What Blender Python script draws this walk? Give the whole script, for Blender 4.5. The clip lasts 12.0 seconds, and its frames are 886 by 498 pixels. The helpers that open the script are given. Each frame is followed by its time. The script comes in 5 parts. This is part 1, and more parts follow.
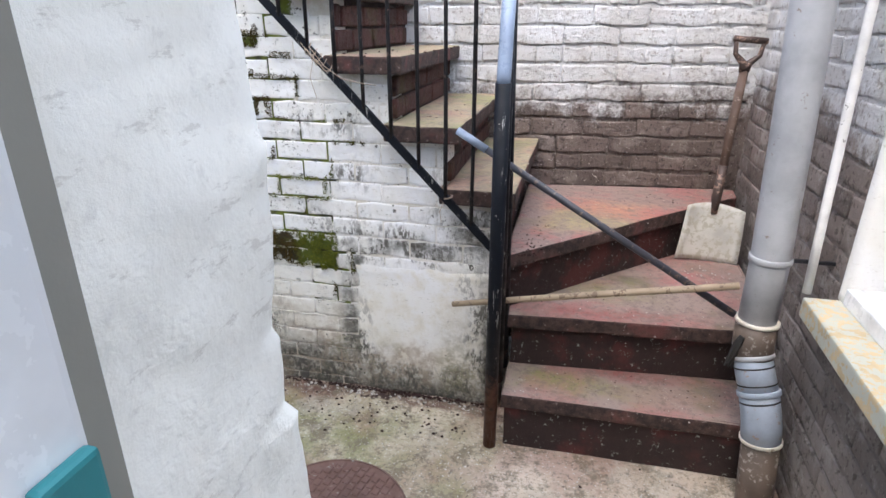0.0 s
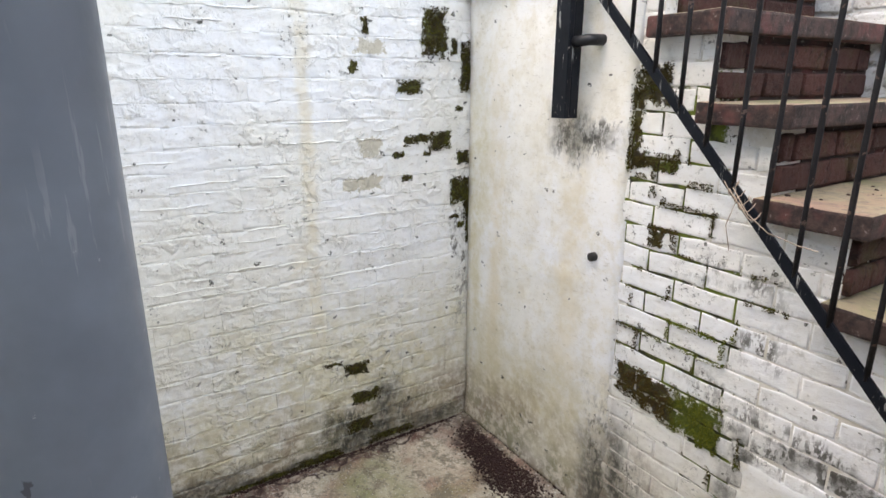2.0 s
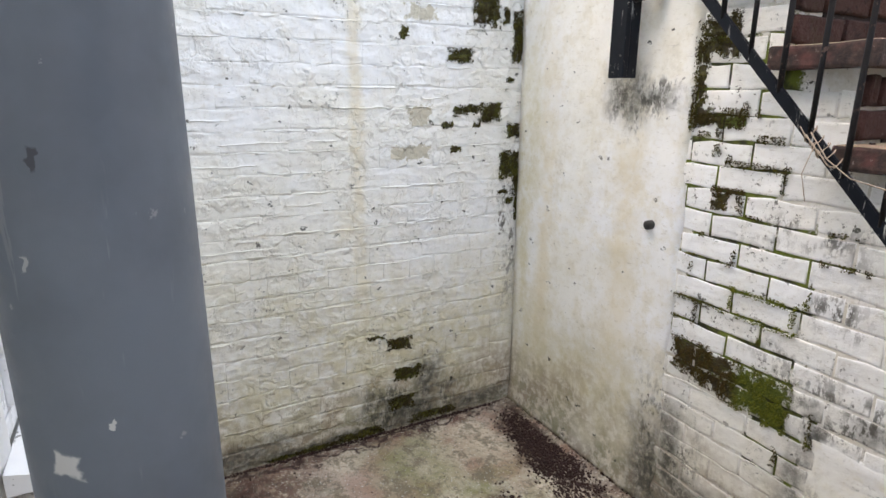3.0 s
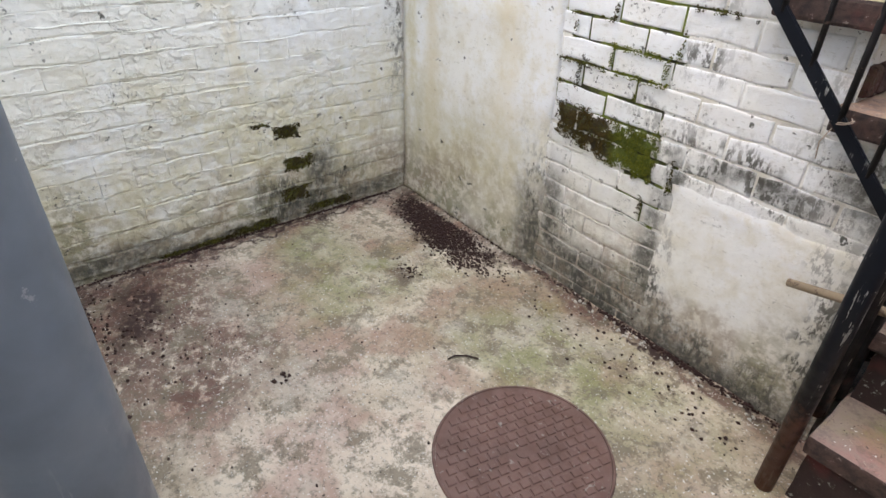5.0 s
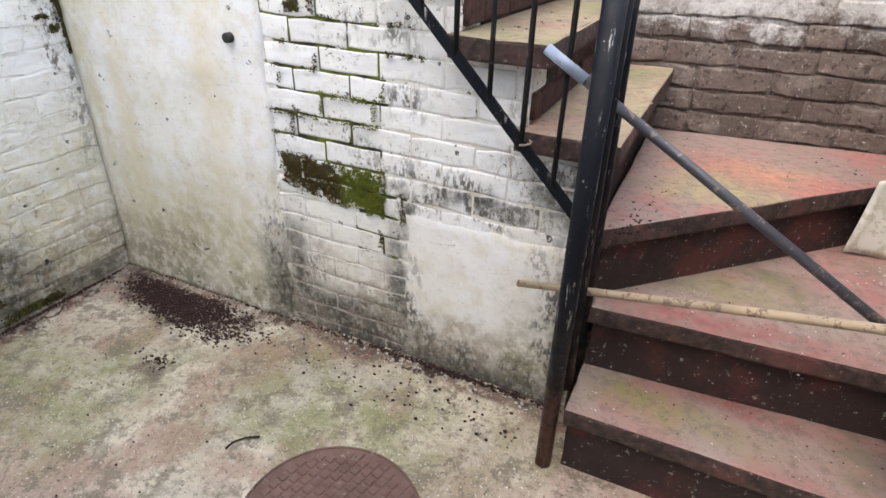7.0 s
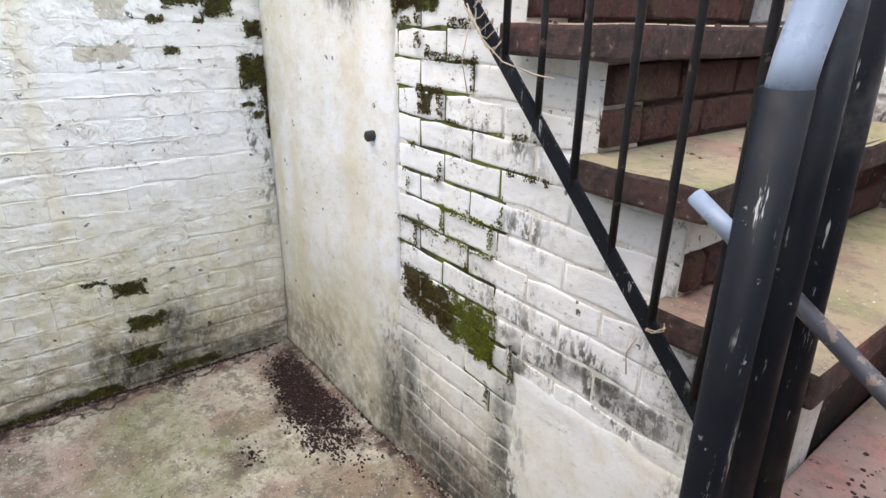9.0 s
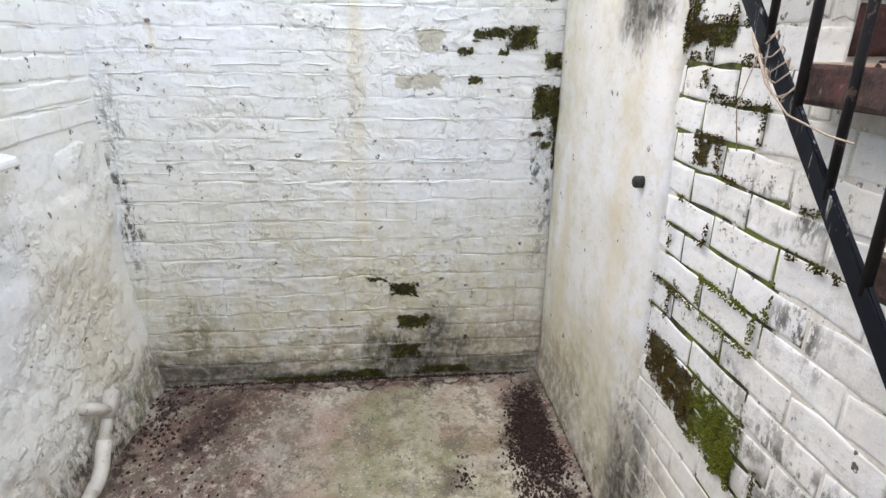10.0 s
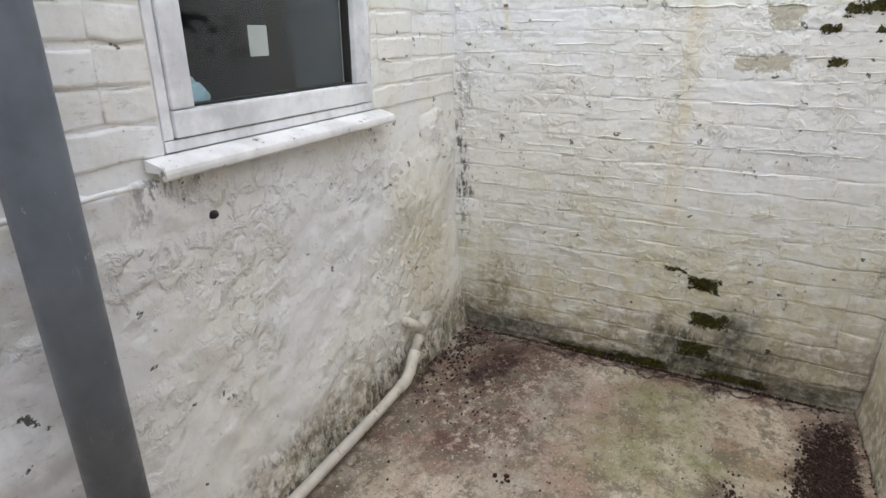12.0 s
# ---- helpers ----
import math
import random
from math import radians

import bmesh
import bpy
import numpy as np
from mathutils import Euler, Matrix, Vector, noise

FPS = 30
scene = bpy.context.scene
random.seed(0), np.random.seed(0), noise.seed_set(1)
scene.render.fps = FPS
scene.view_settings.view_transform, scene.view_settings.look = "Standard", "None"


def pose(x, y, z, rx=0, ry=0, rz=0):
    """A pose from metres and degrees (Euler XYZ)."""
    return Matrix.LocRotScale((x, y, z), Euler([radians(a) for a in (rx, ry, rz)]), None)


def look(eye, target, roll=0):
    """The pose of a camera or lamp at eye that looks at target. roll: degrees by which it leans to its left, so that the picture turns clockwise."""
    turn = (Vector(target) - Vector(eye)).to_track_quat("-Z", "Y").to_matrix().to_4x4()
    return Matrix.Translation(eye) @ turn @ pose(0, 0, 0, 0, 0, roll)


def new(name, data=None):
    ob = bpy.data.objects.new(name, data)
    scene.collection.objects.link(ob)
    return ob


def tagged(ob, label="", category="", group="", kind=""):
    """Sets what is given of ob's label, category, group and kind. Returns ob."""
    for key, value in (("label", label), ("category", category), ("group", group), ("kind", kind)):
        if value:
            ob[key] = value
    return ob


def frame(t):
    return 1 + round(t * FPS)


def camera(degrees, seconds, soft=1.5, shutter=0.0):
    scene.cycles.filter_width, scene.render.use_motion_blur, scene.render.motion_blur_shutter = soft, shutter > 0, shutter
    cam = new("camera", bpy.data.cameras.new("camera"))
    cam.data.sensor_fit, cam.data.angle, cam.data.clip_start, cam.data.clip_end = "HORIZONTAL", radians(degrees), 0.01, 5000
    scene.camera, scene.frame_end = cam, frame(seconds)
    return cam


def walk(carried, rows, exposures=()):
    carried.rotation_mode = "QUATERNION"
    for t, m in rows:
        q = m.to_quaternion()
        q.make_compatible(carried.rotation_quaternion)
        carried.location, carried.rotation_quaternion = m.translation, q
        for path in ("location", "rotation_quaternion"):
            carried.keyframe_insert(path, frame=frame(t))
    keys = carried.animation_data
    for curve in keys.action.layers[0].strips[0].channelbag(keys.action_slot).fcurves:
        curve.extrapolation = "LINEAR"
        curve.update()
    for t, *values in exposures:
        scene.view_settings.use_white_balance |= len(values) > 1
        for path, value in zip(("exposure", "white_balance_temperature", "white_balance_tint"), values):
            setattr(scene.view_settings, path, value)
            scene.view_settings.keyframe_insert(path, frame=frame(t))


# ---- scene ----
cam = camera(75.2, 12.0)
PATH = [
    (0, (2.029, -1.807, 1.366), (1.625, 0.006, 0.626), 0.3),
    (0.5, (2.046, -1.607, 1.371), (1.6, 0.204, 0.65), 0.0),
    (1, (2.024, -1.417, 1.428), (1.29, 0.309, 0.734), 0.0),
    (1.5, (1.972, -1.372, 1.481), (0.706, 0.022, 0.807), 0.0),
    (2, (2.0, -1.404, 1.528), (0.376, -0.372, 0.968), 0.1),
    (2.5, (1.985, -1.412, 1.46), (0.271, -0.515, 0.971), 0.3),
    (3, (1.986, -1.409, 1.364), (0.282, -0.506, 0.847), 0.3),
    (3.5, (1.985, -1.403, 1.322), (0.362, -0.496, 0.59), 0.2),
    (3.7, (1.985, -1.4, 1.31), (0.408, -0.485, 0.486), 0.2),
    (5.3, (2.053, -1.369, 1.219), (0.815, -0.251, 0.115), 1.7),
    (5.5, (2.069, -1.355, 1.222), (0.899, -0.168, 0.116), 1.7),
    (6, (2.125, -1.336, 1.224), (1.212, 0.058, 0.119), 1.4),
    (6.5, (2.098, -1.356, 1.278), (1.407, 0.172, 0.188), 1.7),
    (6.7, (2.065, -1.352, 1.283), (1.37, 0.203, 0.24), 1.8),
    (8.3, (1.982, -0.96, 1.242), (0.941, 0.543, 0.415), 0.7),
    (8.5, (2.0, -0.912, 1.24), (0.873, 0.552, 0.468), 1.0),
    (9, (2.062, -0.794, 1.263), (0.594, 0.345, 0.523), 1.0),
    (9.5, (2.021, -0.674, 1.271), (0.278, 0.008, 0.566), 0.9),
    (10, (2.022, -0.612, 1.281), (0.15, -0.42, 0.603), 0.8),
    (10.5, (2.072, -0.562, 1.278), (0.204, -0.778, 0.603), 0.7),
    (11, (2.106, -0.548, 1.258), (0.313, -1.093, 0.558), 0.3),
    (11.5, (2.109, -0.546, 1.255), (0.4, -1.3, 0.541), -0.1),
    (12, (2.111, -0.542, 1.257), (0.444, -1.382, 0.54), -0.2),
]
walk(cam, [(t, look(eye, target, roll)) for t, eye, target, roll in PATH], exposures=[(0, 1.78, 6050, 10), (1, 1.76, 6450, 10), (3, 1.54, 6720, 10), (6, 1.92, 6450, 10), (9, 1.92, 6450, 10), (10.5, 1.66, 6600, 10), (12, 1.46, 6950, 10)])

# ---- light: overcast sky over an open yard ----
world = bpy.data.worlds.new("overcast_sky")
scene.world = world
world.use_nodes = True
wn = world.node_tree.nodes
sky = wn.new("ShaderNodeTexSky")
sky.sky_type, sky.sun_disc = "NISHITA", False
sky.sun_elevation, sky.sun_rotation = radians(55), radians(200)
sky.air_density, sky.dust_density, sky.ozone_density = 1.0, 4.0, 1.0
world.node_tree.links.new(sky.outputs[0], wn["Background"].inputs[0])
wn["Background"].inputs[1].default_value = 0.15
sun = new("sun", bpy.data.lights.new("sun", "SUN"))
sun.data.energy, sun.data.angle, sun.data.color = 1.2, radians(90), (0.96, 0.985, 1.0)
sun.matrix_world = look((4.9, 0.9, 6.0), (1.3, -0.5, 0.0))


# ---- materials ----
class Mat:
    """A node material with short ways to write its nodes."""

    def __init__(self, name):
        self.m = bpy.data.materials.new(name)
        self.m.use_nodes = True
        self.t = self.m.node_tree
        self.b = self.t.nodes["Principled BSDF"]
        self.p = self.t.nodes.new("ShaderNodeNewGeometry").outputs["Position"]

    def put(self, sock, v):
        if isinstance(v, bpy.types.NodeSocket):
            self.t.links.new(v, sock)
        elif isinstance(v, tuple) and len(v) == 3 and sock.type == "RGBA":
            sock.default_value = (*v, 1)
        else:
            sock.default_value = v

    def noise(self, scale, detail=4.0, rough=0.6, vec=None, warp=0.0, colour=False):
        n = self.t.nodes.new("ShaderNodeTexNoise")
        self.put(n.inputs["Vector"], vec or self.p)
        n.inputs["Scale"].default_value, n.inputs["Detail"].default_value = scale, detail
        n.inputs["Roughness"].default_value, n.inputs["Distortion"].default_value = rough, warp
        return n.outputs["Color" if colour else "Fac"]

    def voronoi(self, scale, vec=None, feature="F1"):
        n = self.t.nodes.new("ShaderNodeTexVoronoi")
        n.feature = feature
        self.put(n.inputs["Vector"], vec or self.p)
        n.inputs["Scale"].default_value = scale
        return n.outputs["Distance"]

    def op(self, kind, a, b=0.0, clamp=False):
        n = self.t.nodes.new("ShaderNodeMath")
        n.operation, n.use_clamp = kind, clamp
        self.put(n.inputs[0], a), self.put(n.inputs[1], b)
        return n.outputs[0]

    def vop(self, kind, a, b=(0, 0, 0)):
        n = self.t.nodes.new("ShaderNodeVectorMath")
        n.operation = kind
        self.put(n.inputs[0], a), self.put(n.inputs[1], b)
        return n.outputs[0]

    def sep(self, v):
        n = self.t.nodes.new("ShaderNodeSeparateXYZ")
        self.put(n.inputs[0], v)
        return n.outputs

    def step(self, v, lo, hi, a=0.0, b=1.0):
        n = self.t.nodes.new("ShaderNodeMapRange")
        n.interpolation_type = "SMOOTHSTEP"
        for k, x in enumerate((v, lo, hi, a, b)):
            self.put(n.inputs[k], x)
        return n.outputs[0]

    def mix(self, f, a, b):
        n = self.t.nodes.new("ShaderNodeMix")
        n.data_type = "RGBA"
        self.put(n.inputs["Factor"], f), self.put(n.inputs[6], a), self.put(n.inputs[7], b)
        return n.outputs[2]

    def warped(self, amount, scale):
        c = self.noise(scale, 3.0, 0.6, colour=True)
        return self.vop("ADD", self.p, self.vop("MULTIPLY", self.vop("SUBTRACT", c, (0.5, 0.5, 0.5)), (amount, amount, amount)))

    def patch(self, vec, centre, radii):
        """Distance from a patch's centre in its radii, squared off like a brick: under 1 inside."""
        d = self.vop("DIVIDE", self.vop("ABSOLUTE", self.vop("SUBTRACT", vec, centre)), radii)
        x, y, z = self.sep(d)
        return self.op("MAXIMUM", self.op("MAXIMUM", x, y), z)

    def patches(self, vec, rows, soft=0.25):
        total = None
        for c, r in rows:
            d = self.step(self.patch(vec, c, r), 1.0 - soft, 1.0 + soft, 1.0, 0.0)
            total = d if total is None else self.op("MAXIMUM", total, d)
        return total

    def speck(self, scale, level, soft=0.03, rough=0.7):
        return self.step(self.noise(scale, 5.0, rough), level, level + soft)

    def random(self):
        return self.t.nodes.new("ShaderNodeObjectInfo").outputs["Random"]

    def bump(self, h, strength, dist=0.01, after=None):
        n = self.t.nodes.new("ShaderNodeBump")
        n.inputs["Strength"].default_value, n.inputs["Distance"].default_value = strength, dist
        self.put(n.inputs["Height"], h)
        if after:
            self.put(n.inputs["Normal"], after)
        return n.outputs[0]

    def done(self, colour, rough=0.8, normal=None, metal=0.0, spec=0.5):
        self.put(self.b.inputs["Base Color"], colour)
        self.put(self.b.inputs["Roughness"], rough)
        self.put(self.b.inputs["Metallic"], metal)
        self.b.inputs["Specular IOR Level"].default_value = spec
        if normal:
            self.put(self.b.inputs["Normal"], normal)
        return self.m


def plain(name, colour, rough=0.6, metal=0.0, vary=0.15, scale=20.0, bump=0.1):
    m = Mat(name)
    n = m.noise(scale, 5.0, 0.65)
    dark = tuple(c * (1 - vary) for c in colour)
    return m.done(m.mix(n, dark, tuple(min(1.0, c * (1 + vary * 0.5)) for c in colour)), rough, m.bump(m.noise(scale * 6, 4.0), bump, 0.002), metal)


def paint(name, moss=(), bare=(), streaks=(), foot_top=0.3, mouldy=0.5, cream=0.5, wet=(), lumps=0.6, algae=(), ridges=1.0, trowel=0.0, grain=0.18, soot=(), fresh=(), flecks=0.685):
    """Old white masonry paint: creamy blotches, black mould specks, grime and darker, browner paint towards the foot,
    and moss where the paint has gone.
    """
    m = Mat(name)
    w = m.vop("ADD", m.warped(0.05, 16.0), m.vop("MULTIPLY", m.vop("SUBTRACT", m.noise(70.0, 3.0, 0.7, colour=True), (0.5, 0.5, 0.5)), (0.03, 0.03, 0.03)))
    z = m.sep(m.p)[2]
    flat = m.vop("MULTIPLY", m.p, (1.0, 1.0, 3.2))
    fine = m.noise(80.0, 6.0, 0.75)
    soft = m.noise(16.0, 2.0, 0.5)
    mid = m.noise(10.0, 6.0, 0.7)
    ridge = m.noise(9.0, 2.0, 0.45, m.vop("MULTIPLY", m.p, (1.0, 1.0, 2.2)), 0.2)
    c = m.mix(m.step(m.noise(1.7, 4.0, 0.6), 0.35, 0.65), (0.88, 0.89, 0.9), (0.87, 0.855, 0.79))
    c = m.mix(m.step(mid, 0.42, 0.66, 0.0, cream), c, (0.76, 0.72, 0.6))
    c = m.mix(m.step(m.noise(5.0, 6.0, 0.75), 0.55, 0.7, 0.0, 0.28), c, (0.64, 0.63, 0.6))
    c = m.mix(m.step(fine, 0.56, 0.7, 0.0, 0.35), c, (0.58, 0.56, 0.52))
    c = m.mix(m.step(m.noise(30.0, 5.0, 0.75, flat), 0.585, 0.66, 0.0, 0.5), c, (0.52, 0.49, 0.43))
    if streaks:
        c = m.mix(m.op("MULTIPLY", m.patches(w, streaks, 0.9), m.step(m.noise(14.0, 4.0), 0.3, 0.6, 0.15, 0.5)), c, (0.72, 0.62, 0.4))
    if algae:
        c = m.mix(m.op("MULTIPLY", m.patches(m.warped(0.3, 4.0), algae, 0.9), m.step(m.noise(12.0, 6.0, 0.75), 0.36, 0.62, 0.2, 0.75)), c, (0.6, 0.54, 0.31))
    # darker and browner towards the ground, the edge broken up by noise
    foot = m.step(m.op("ADD", z, m.op("MULTIPLY", m.op("SUBTRACT", m.noise(3.2, 6.0, 0.65), 0.5), 0.9)), 0.02, foot_top, 1.0, 0.0)
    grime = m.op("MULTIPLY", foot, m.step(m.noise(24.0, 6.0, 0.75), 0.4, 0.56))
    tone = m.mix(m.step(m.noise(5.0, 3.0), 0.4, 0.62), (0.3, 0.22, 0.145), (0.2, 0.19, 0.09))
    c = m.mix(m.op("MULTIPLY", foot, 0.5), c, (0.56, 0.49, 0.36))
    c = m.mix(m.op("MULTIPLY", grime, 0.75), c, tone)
    if wet:
        c = m.mix(m.op("MULTIPLY", m.op("MULTIPLY", m.patches(m.warped(0.2, 7.0), wet, 0.8), m.step(m.noise(11.0, 4.0, 0.6), 0.38, 0.54)), m.step(m.noise(62.0, 5.0, 0.75, m.vop("MULTIPLY", m.p, (1.0, 1.0, 0.45))), 0.47, 0.56, 0.05, 0.95)), c, (0.085, 0.08, 0.065))
    if soot:
        edge = m.op("MULTIPLY", m.patches(m.warped(0.1, 9.0), soot, 1.0), m.step(m.noise(45.0, 6.0, 0.8), 0.36, 0.58, 0.45, 0.95))
        c = m.mix(edge, c, (0.075, 0.072, 0.06))
    mould = m.op("MULTIPLY", m.speck(75.0, 0.585, 0.035), m.step(m.noise(5.0, 5.0, 0.7), 0.68 - 0.25 * mouldy, 0.8 - 0.25 * mouldy))
    c = m.mix(m.op("MULTIPLY", mould, 0.85), c, (0.07, 0.07, 0.055))
    spots = m.op("MULTIPLY", m.step(m.noise(21.0, 3.0, 0.5, m.vop("MULTIPLY", m.p, (1.0, 1.0, 1.3))), flecks, flecks + 0.012), m.op("MULTIPLY", m.step(m.noise(130.0, 3.0), 0.38, 0.5), m.step(m.noise(4.0, 3.0), 0.4, 0.5)))
    c = m.mix(m.op("MULTIPLY", spots, 0.92), c, (0.055, 0.055, 0.04))
    if bare:
        edge = m.op("ADD", m.patches(w, bare, 0.8), m.op("MULTIPLY", m.op("SUBTRACT", m.noise(50.0, 5.0, 0.75), 0.5), 2.6))
        c = m.mix(m.step(edge, 0.5, 0.62), c, m.mix(fine, (0.47, 0.44, 0.34), (0.66, 0.62, 0.52)))
    h = m.op("ADD", m.op("MULTIPLY", ridge, 0.6 * ridges), m.op("ADD", m.op("MULTIPLY", soft, 0.8), m.op("MULTIPLY", fine, 0.12)))
    if trowel:
        h = m.op("ADD", h, m.op("MULTIPLY", m.op("MULTIPLY", m.step(m.noise(20.0, 5.0, 0.6, None, 0.3), 0.44, 0.62), m.step(m.noise(3.5, 3.0), 0.42, 0.58)), trowel))
    if moss:
        edge = m.op("ADD", m.patches(w, moss, 0.75), m.op("MULTIPLY", m.op("SUBTRACT", m.noise(42.0, 6.0, 0.8), 0.5), 2.6))
        mask = m.step(edge, 0.46, 0.6)
        green = m.mix(m.step(m.noise(17.0, 5.0, 0.7), 0.4, 0.6), (0.055, 0.036, 0.012), (0.13, 0.135, 0.016))
        green = m.mix(m.step(m.noise(110.0, 4.0, 0.7), 0.45, 0.58, 0.0, 0.8), green, (0.022, 0.019, 0.01))
        if fresh:
            bright = m.step(m.op("ADD", m.patches(w, fresh, 0.6), m.op("MULTIPLY", m.op("SUBTRACT", m.noise(30.0, 5.0, 0.7), 0.5), 1.2)), 0.4, 0.65)
            green = m.mix(bright, m.mix(0.5, green, (0.045, 0.03, 0.011)), m.mix(m.noise(60.0, 4.0, 0.7), (0.05, 0.075, 0.008), (0.16, 0.185, 0.016)))
        c = m.mix(mask, c, green)
        h = m.op("ADD", h, m.op("MULTIPLY", m.op("MULTIPLY", mask, m.noise(160.0, 3.0)), 0.8))
    return m.done(c, m.step(fine, 0.3, 0.8, 0.6, 0.9), m.bump(h, lumps, 0.016, m.bump(m.noise(190.0, 4.0, 0.7), grain, 0.003)))


def blots(axis, rows):
    """Patches on a wall from (along, height, half length, half height)."""
    return [((0, u, z), (1, ru, rz)) if axis == "y" else ((u, 0, z), (ru, 1, rz)) for u, z, ru, rz in rows]


WEST_MOSS = blots("y", [(-0.145, 1.296, 0.046, 0.032), (-0.237, 1.309, 0.041, 0.017), (-0.293, 1.3, 0.02, 0.015), (-0.336, 1.249, 0.022, 0.009), (-0.205, 1.252, 0.015, 0.008),
                        (-0.03, 1.224, 0.026, 0.024), (-0.045, 1.087, 0.045, 0.049), (-0.012, 0.997, 0.014, 0.037), (-0.075, 0.974, 0.024, 0.008), (-0.04, 0.936, 0.015, 0.012), (-0.006, 0.9, 0.009, 0.05),
                        (-0.3, 1.156, 0.022, 0.01), (-0.552, 0.385, 0.05, 0.026), (-0.515, 0.248, 0.058, 0.025)])
WEST_MOSS += blots("y", [(-0.65, 0.43, 0.036, 0.008), (-0.545, 0.118, 0.055, 0.028), (-0.732, 0.02, 0.09, 0.018), (-0.947, 0.012, 0.14, 0.01), (-0.4, 0.03, 0.1, 0.015), (-0.167, 1.707, 0.053, 0.08),
                         (-0.463, 1.722, 0.013, 0.024), (-0.515, 1.577, 0.016, 0.019), (-0.284, 1.509, 0.05, 0.022), (-0.081, 1.659, 0.014, 0.029), (-0.024, 1.587, 0.022, 0.085), (-0.053, 1.418, 0.017, 0.008)])
WEST_BARE = blots("y", [(-0.457, 1.288, 0.045, 0.034), (-0.525, 1.156, 0.04, 0.022), (-0.462, 1.151, 0.05, 0.022), (-0.442, 1.654, 0.055, 0.025)])
FLANK_MOSS = blots("x", [(0.92, 0.6, 0.06, 0.05), (1.0, 0.585, 0.06, 0.05), (1.06, 0.57, 0.03, 0.045), (1.15, 0.58, 0.075, 0.06), (1.2, 0.545, 0.03, 0.035),
                         (0.955, 1.09, 0.022, 0.028), (0.93, 1.3, 0.07, 0.018), (0.845, 1.42, 0.022, 0.12), (0.9, 1.52, 0.05, 0.05), (0.86, 1.31, 0.035, 0.03)])
JOINT_MOSS = blots("x", [(1.114, 0.849, 0.086, 0.008), (1.203, 0.817, 0.008, 0.036), (1.133, 0.78, 0.075, 0.007), (1.028, 0.82, 0.008, 0.025), (1.23, 0.885, 0.008, 0.034), (1.219, 0.913, 0.015, 0.007),
                         (0.919, 0.745, 0.009, 0.034), (0.93, 0.78, 0.088, 0.007), (0.873, 0.913, 0.03, 0.006), (0.887, 0.884, 0.007, 0.03), (1.019, 0.937, 0.007, 0.024), (0.996, 0.914, 0.022, 0.006)])
JOINT_MOSS += blots("x", [(1.046, 1.187, 0.085, 0.009), (0.965, 1.209, 0.01, 0.02), (1.129, 1.16, 0.007, 0.03), (0.929, 1.24, 0.013, 0.032), (0.883, 1.262, 0.045, 0.008), (1.07, 1.258, 0.04, 0.009),
                          (0.976, 1.115, 0.045, 0.009), (1.015, 1.085, 0.011, 0.03), (1.289, 1.054, 0.031, 0.006), (1.065, 1.053, 0.024, 0.006), (0.929, 0.981, 0.024, 0.006), (1.124, 0.738, 0.006, 0.017)])
JOINT_MOSS += blots("x", [(1.214, 0.433, 0.008, 0.026), (1.293, 0.547, 0.009, 0.045), (0.928, 1.322, 0.1, 0.01), (1.0, 1.335, 0.016, 0.03), (1.3, 0.98, 0.05, 0.007), (0.86, 0.713, 0.02, 0.006)])
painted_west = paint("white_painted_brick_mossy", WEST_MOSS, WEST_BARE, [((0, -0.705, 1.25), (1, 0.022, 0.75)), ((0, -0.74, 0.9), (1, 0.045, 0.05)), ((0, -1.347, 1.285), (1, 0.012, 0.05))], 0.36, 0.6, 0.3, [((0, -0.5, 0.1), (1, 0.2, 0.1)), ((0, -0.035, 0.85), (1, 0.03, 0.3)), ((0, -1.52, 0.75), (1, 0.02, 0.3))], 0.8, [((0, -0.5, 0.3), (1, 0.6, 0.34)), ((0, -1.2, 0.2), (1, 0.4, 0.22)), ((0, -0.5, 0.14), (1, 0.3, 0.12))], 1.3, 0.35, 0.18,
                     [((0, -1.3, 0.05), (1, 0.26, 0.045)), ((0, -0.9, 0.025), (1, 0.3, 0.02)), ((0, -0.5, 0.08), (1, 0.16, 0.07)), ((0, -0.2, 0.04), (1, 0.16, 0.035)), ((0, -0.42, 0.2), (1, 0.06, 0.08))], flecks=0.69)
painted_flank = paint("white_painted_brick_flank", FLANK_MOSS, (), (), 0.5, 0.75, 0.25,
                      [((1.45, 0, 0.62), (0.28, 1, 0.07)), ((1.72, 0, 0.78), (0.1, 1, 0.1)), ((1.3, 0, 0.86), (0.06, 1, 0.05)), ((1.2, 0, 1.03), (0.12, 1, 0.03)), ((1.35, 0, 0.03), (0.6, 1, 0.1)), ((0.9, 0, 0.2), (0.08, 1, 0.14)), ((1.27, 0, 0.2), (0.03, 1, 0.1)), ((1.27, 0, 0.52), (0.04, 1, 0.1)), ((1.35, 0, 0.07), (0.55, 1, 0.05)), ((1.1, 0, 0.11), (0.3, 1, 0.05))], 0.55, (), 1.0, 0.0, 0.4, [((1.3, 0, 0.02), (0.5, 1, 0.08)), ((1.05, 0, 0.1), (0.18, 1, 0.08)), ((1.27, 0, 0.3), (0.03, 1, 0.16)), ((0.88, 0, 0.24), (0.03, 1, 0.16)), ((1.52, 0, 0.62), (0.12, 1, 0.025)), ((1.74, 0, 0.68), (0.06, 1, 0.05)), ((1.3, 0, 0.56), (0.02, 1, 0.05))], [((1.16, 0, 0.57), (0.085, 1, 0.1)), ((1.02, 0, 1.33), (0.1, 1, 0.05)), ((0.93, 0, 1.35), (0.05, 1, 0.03))])
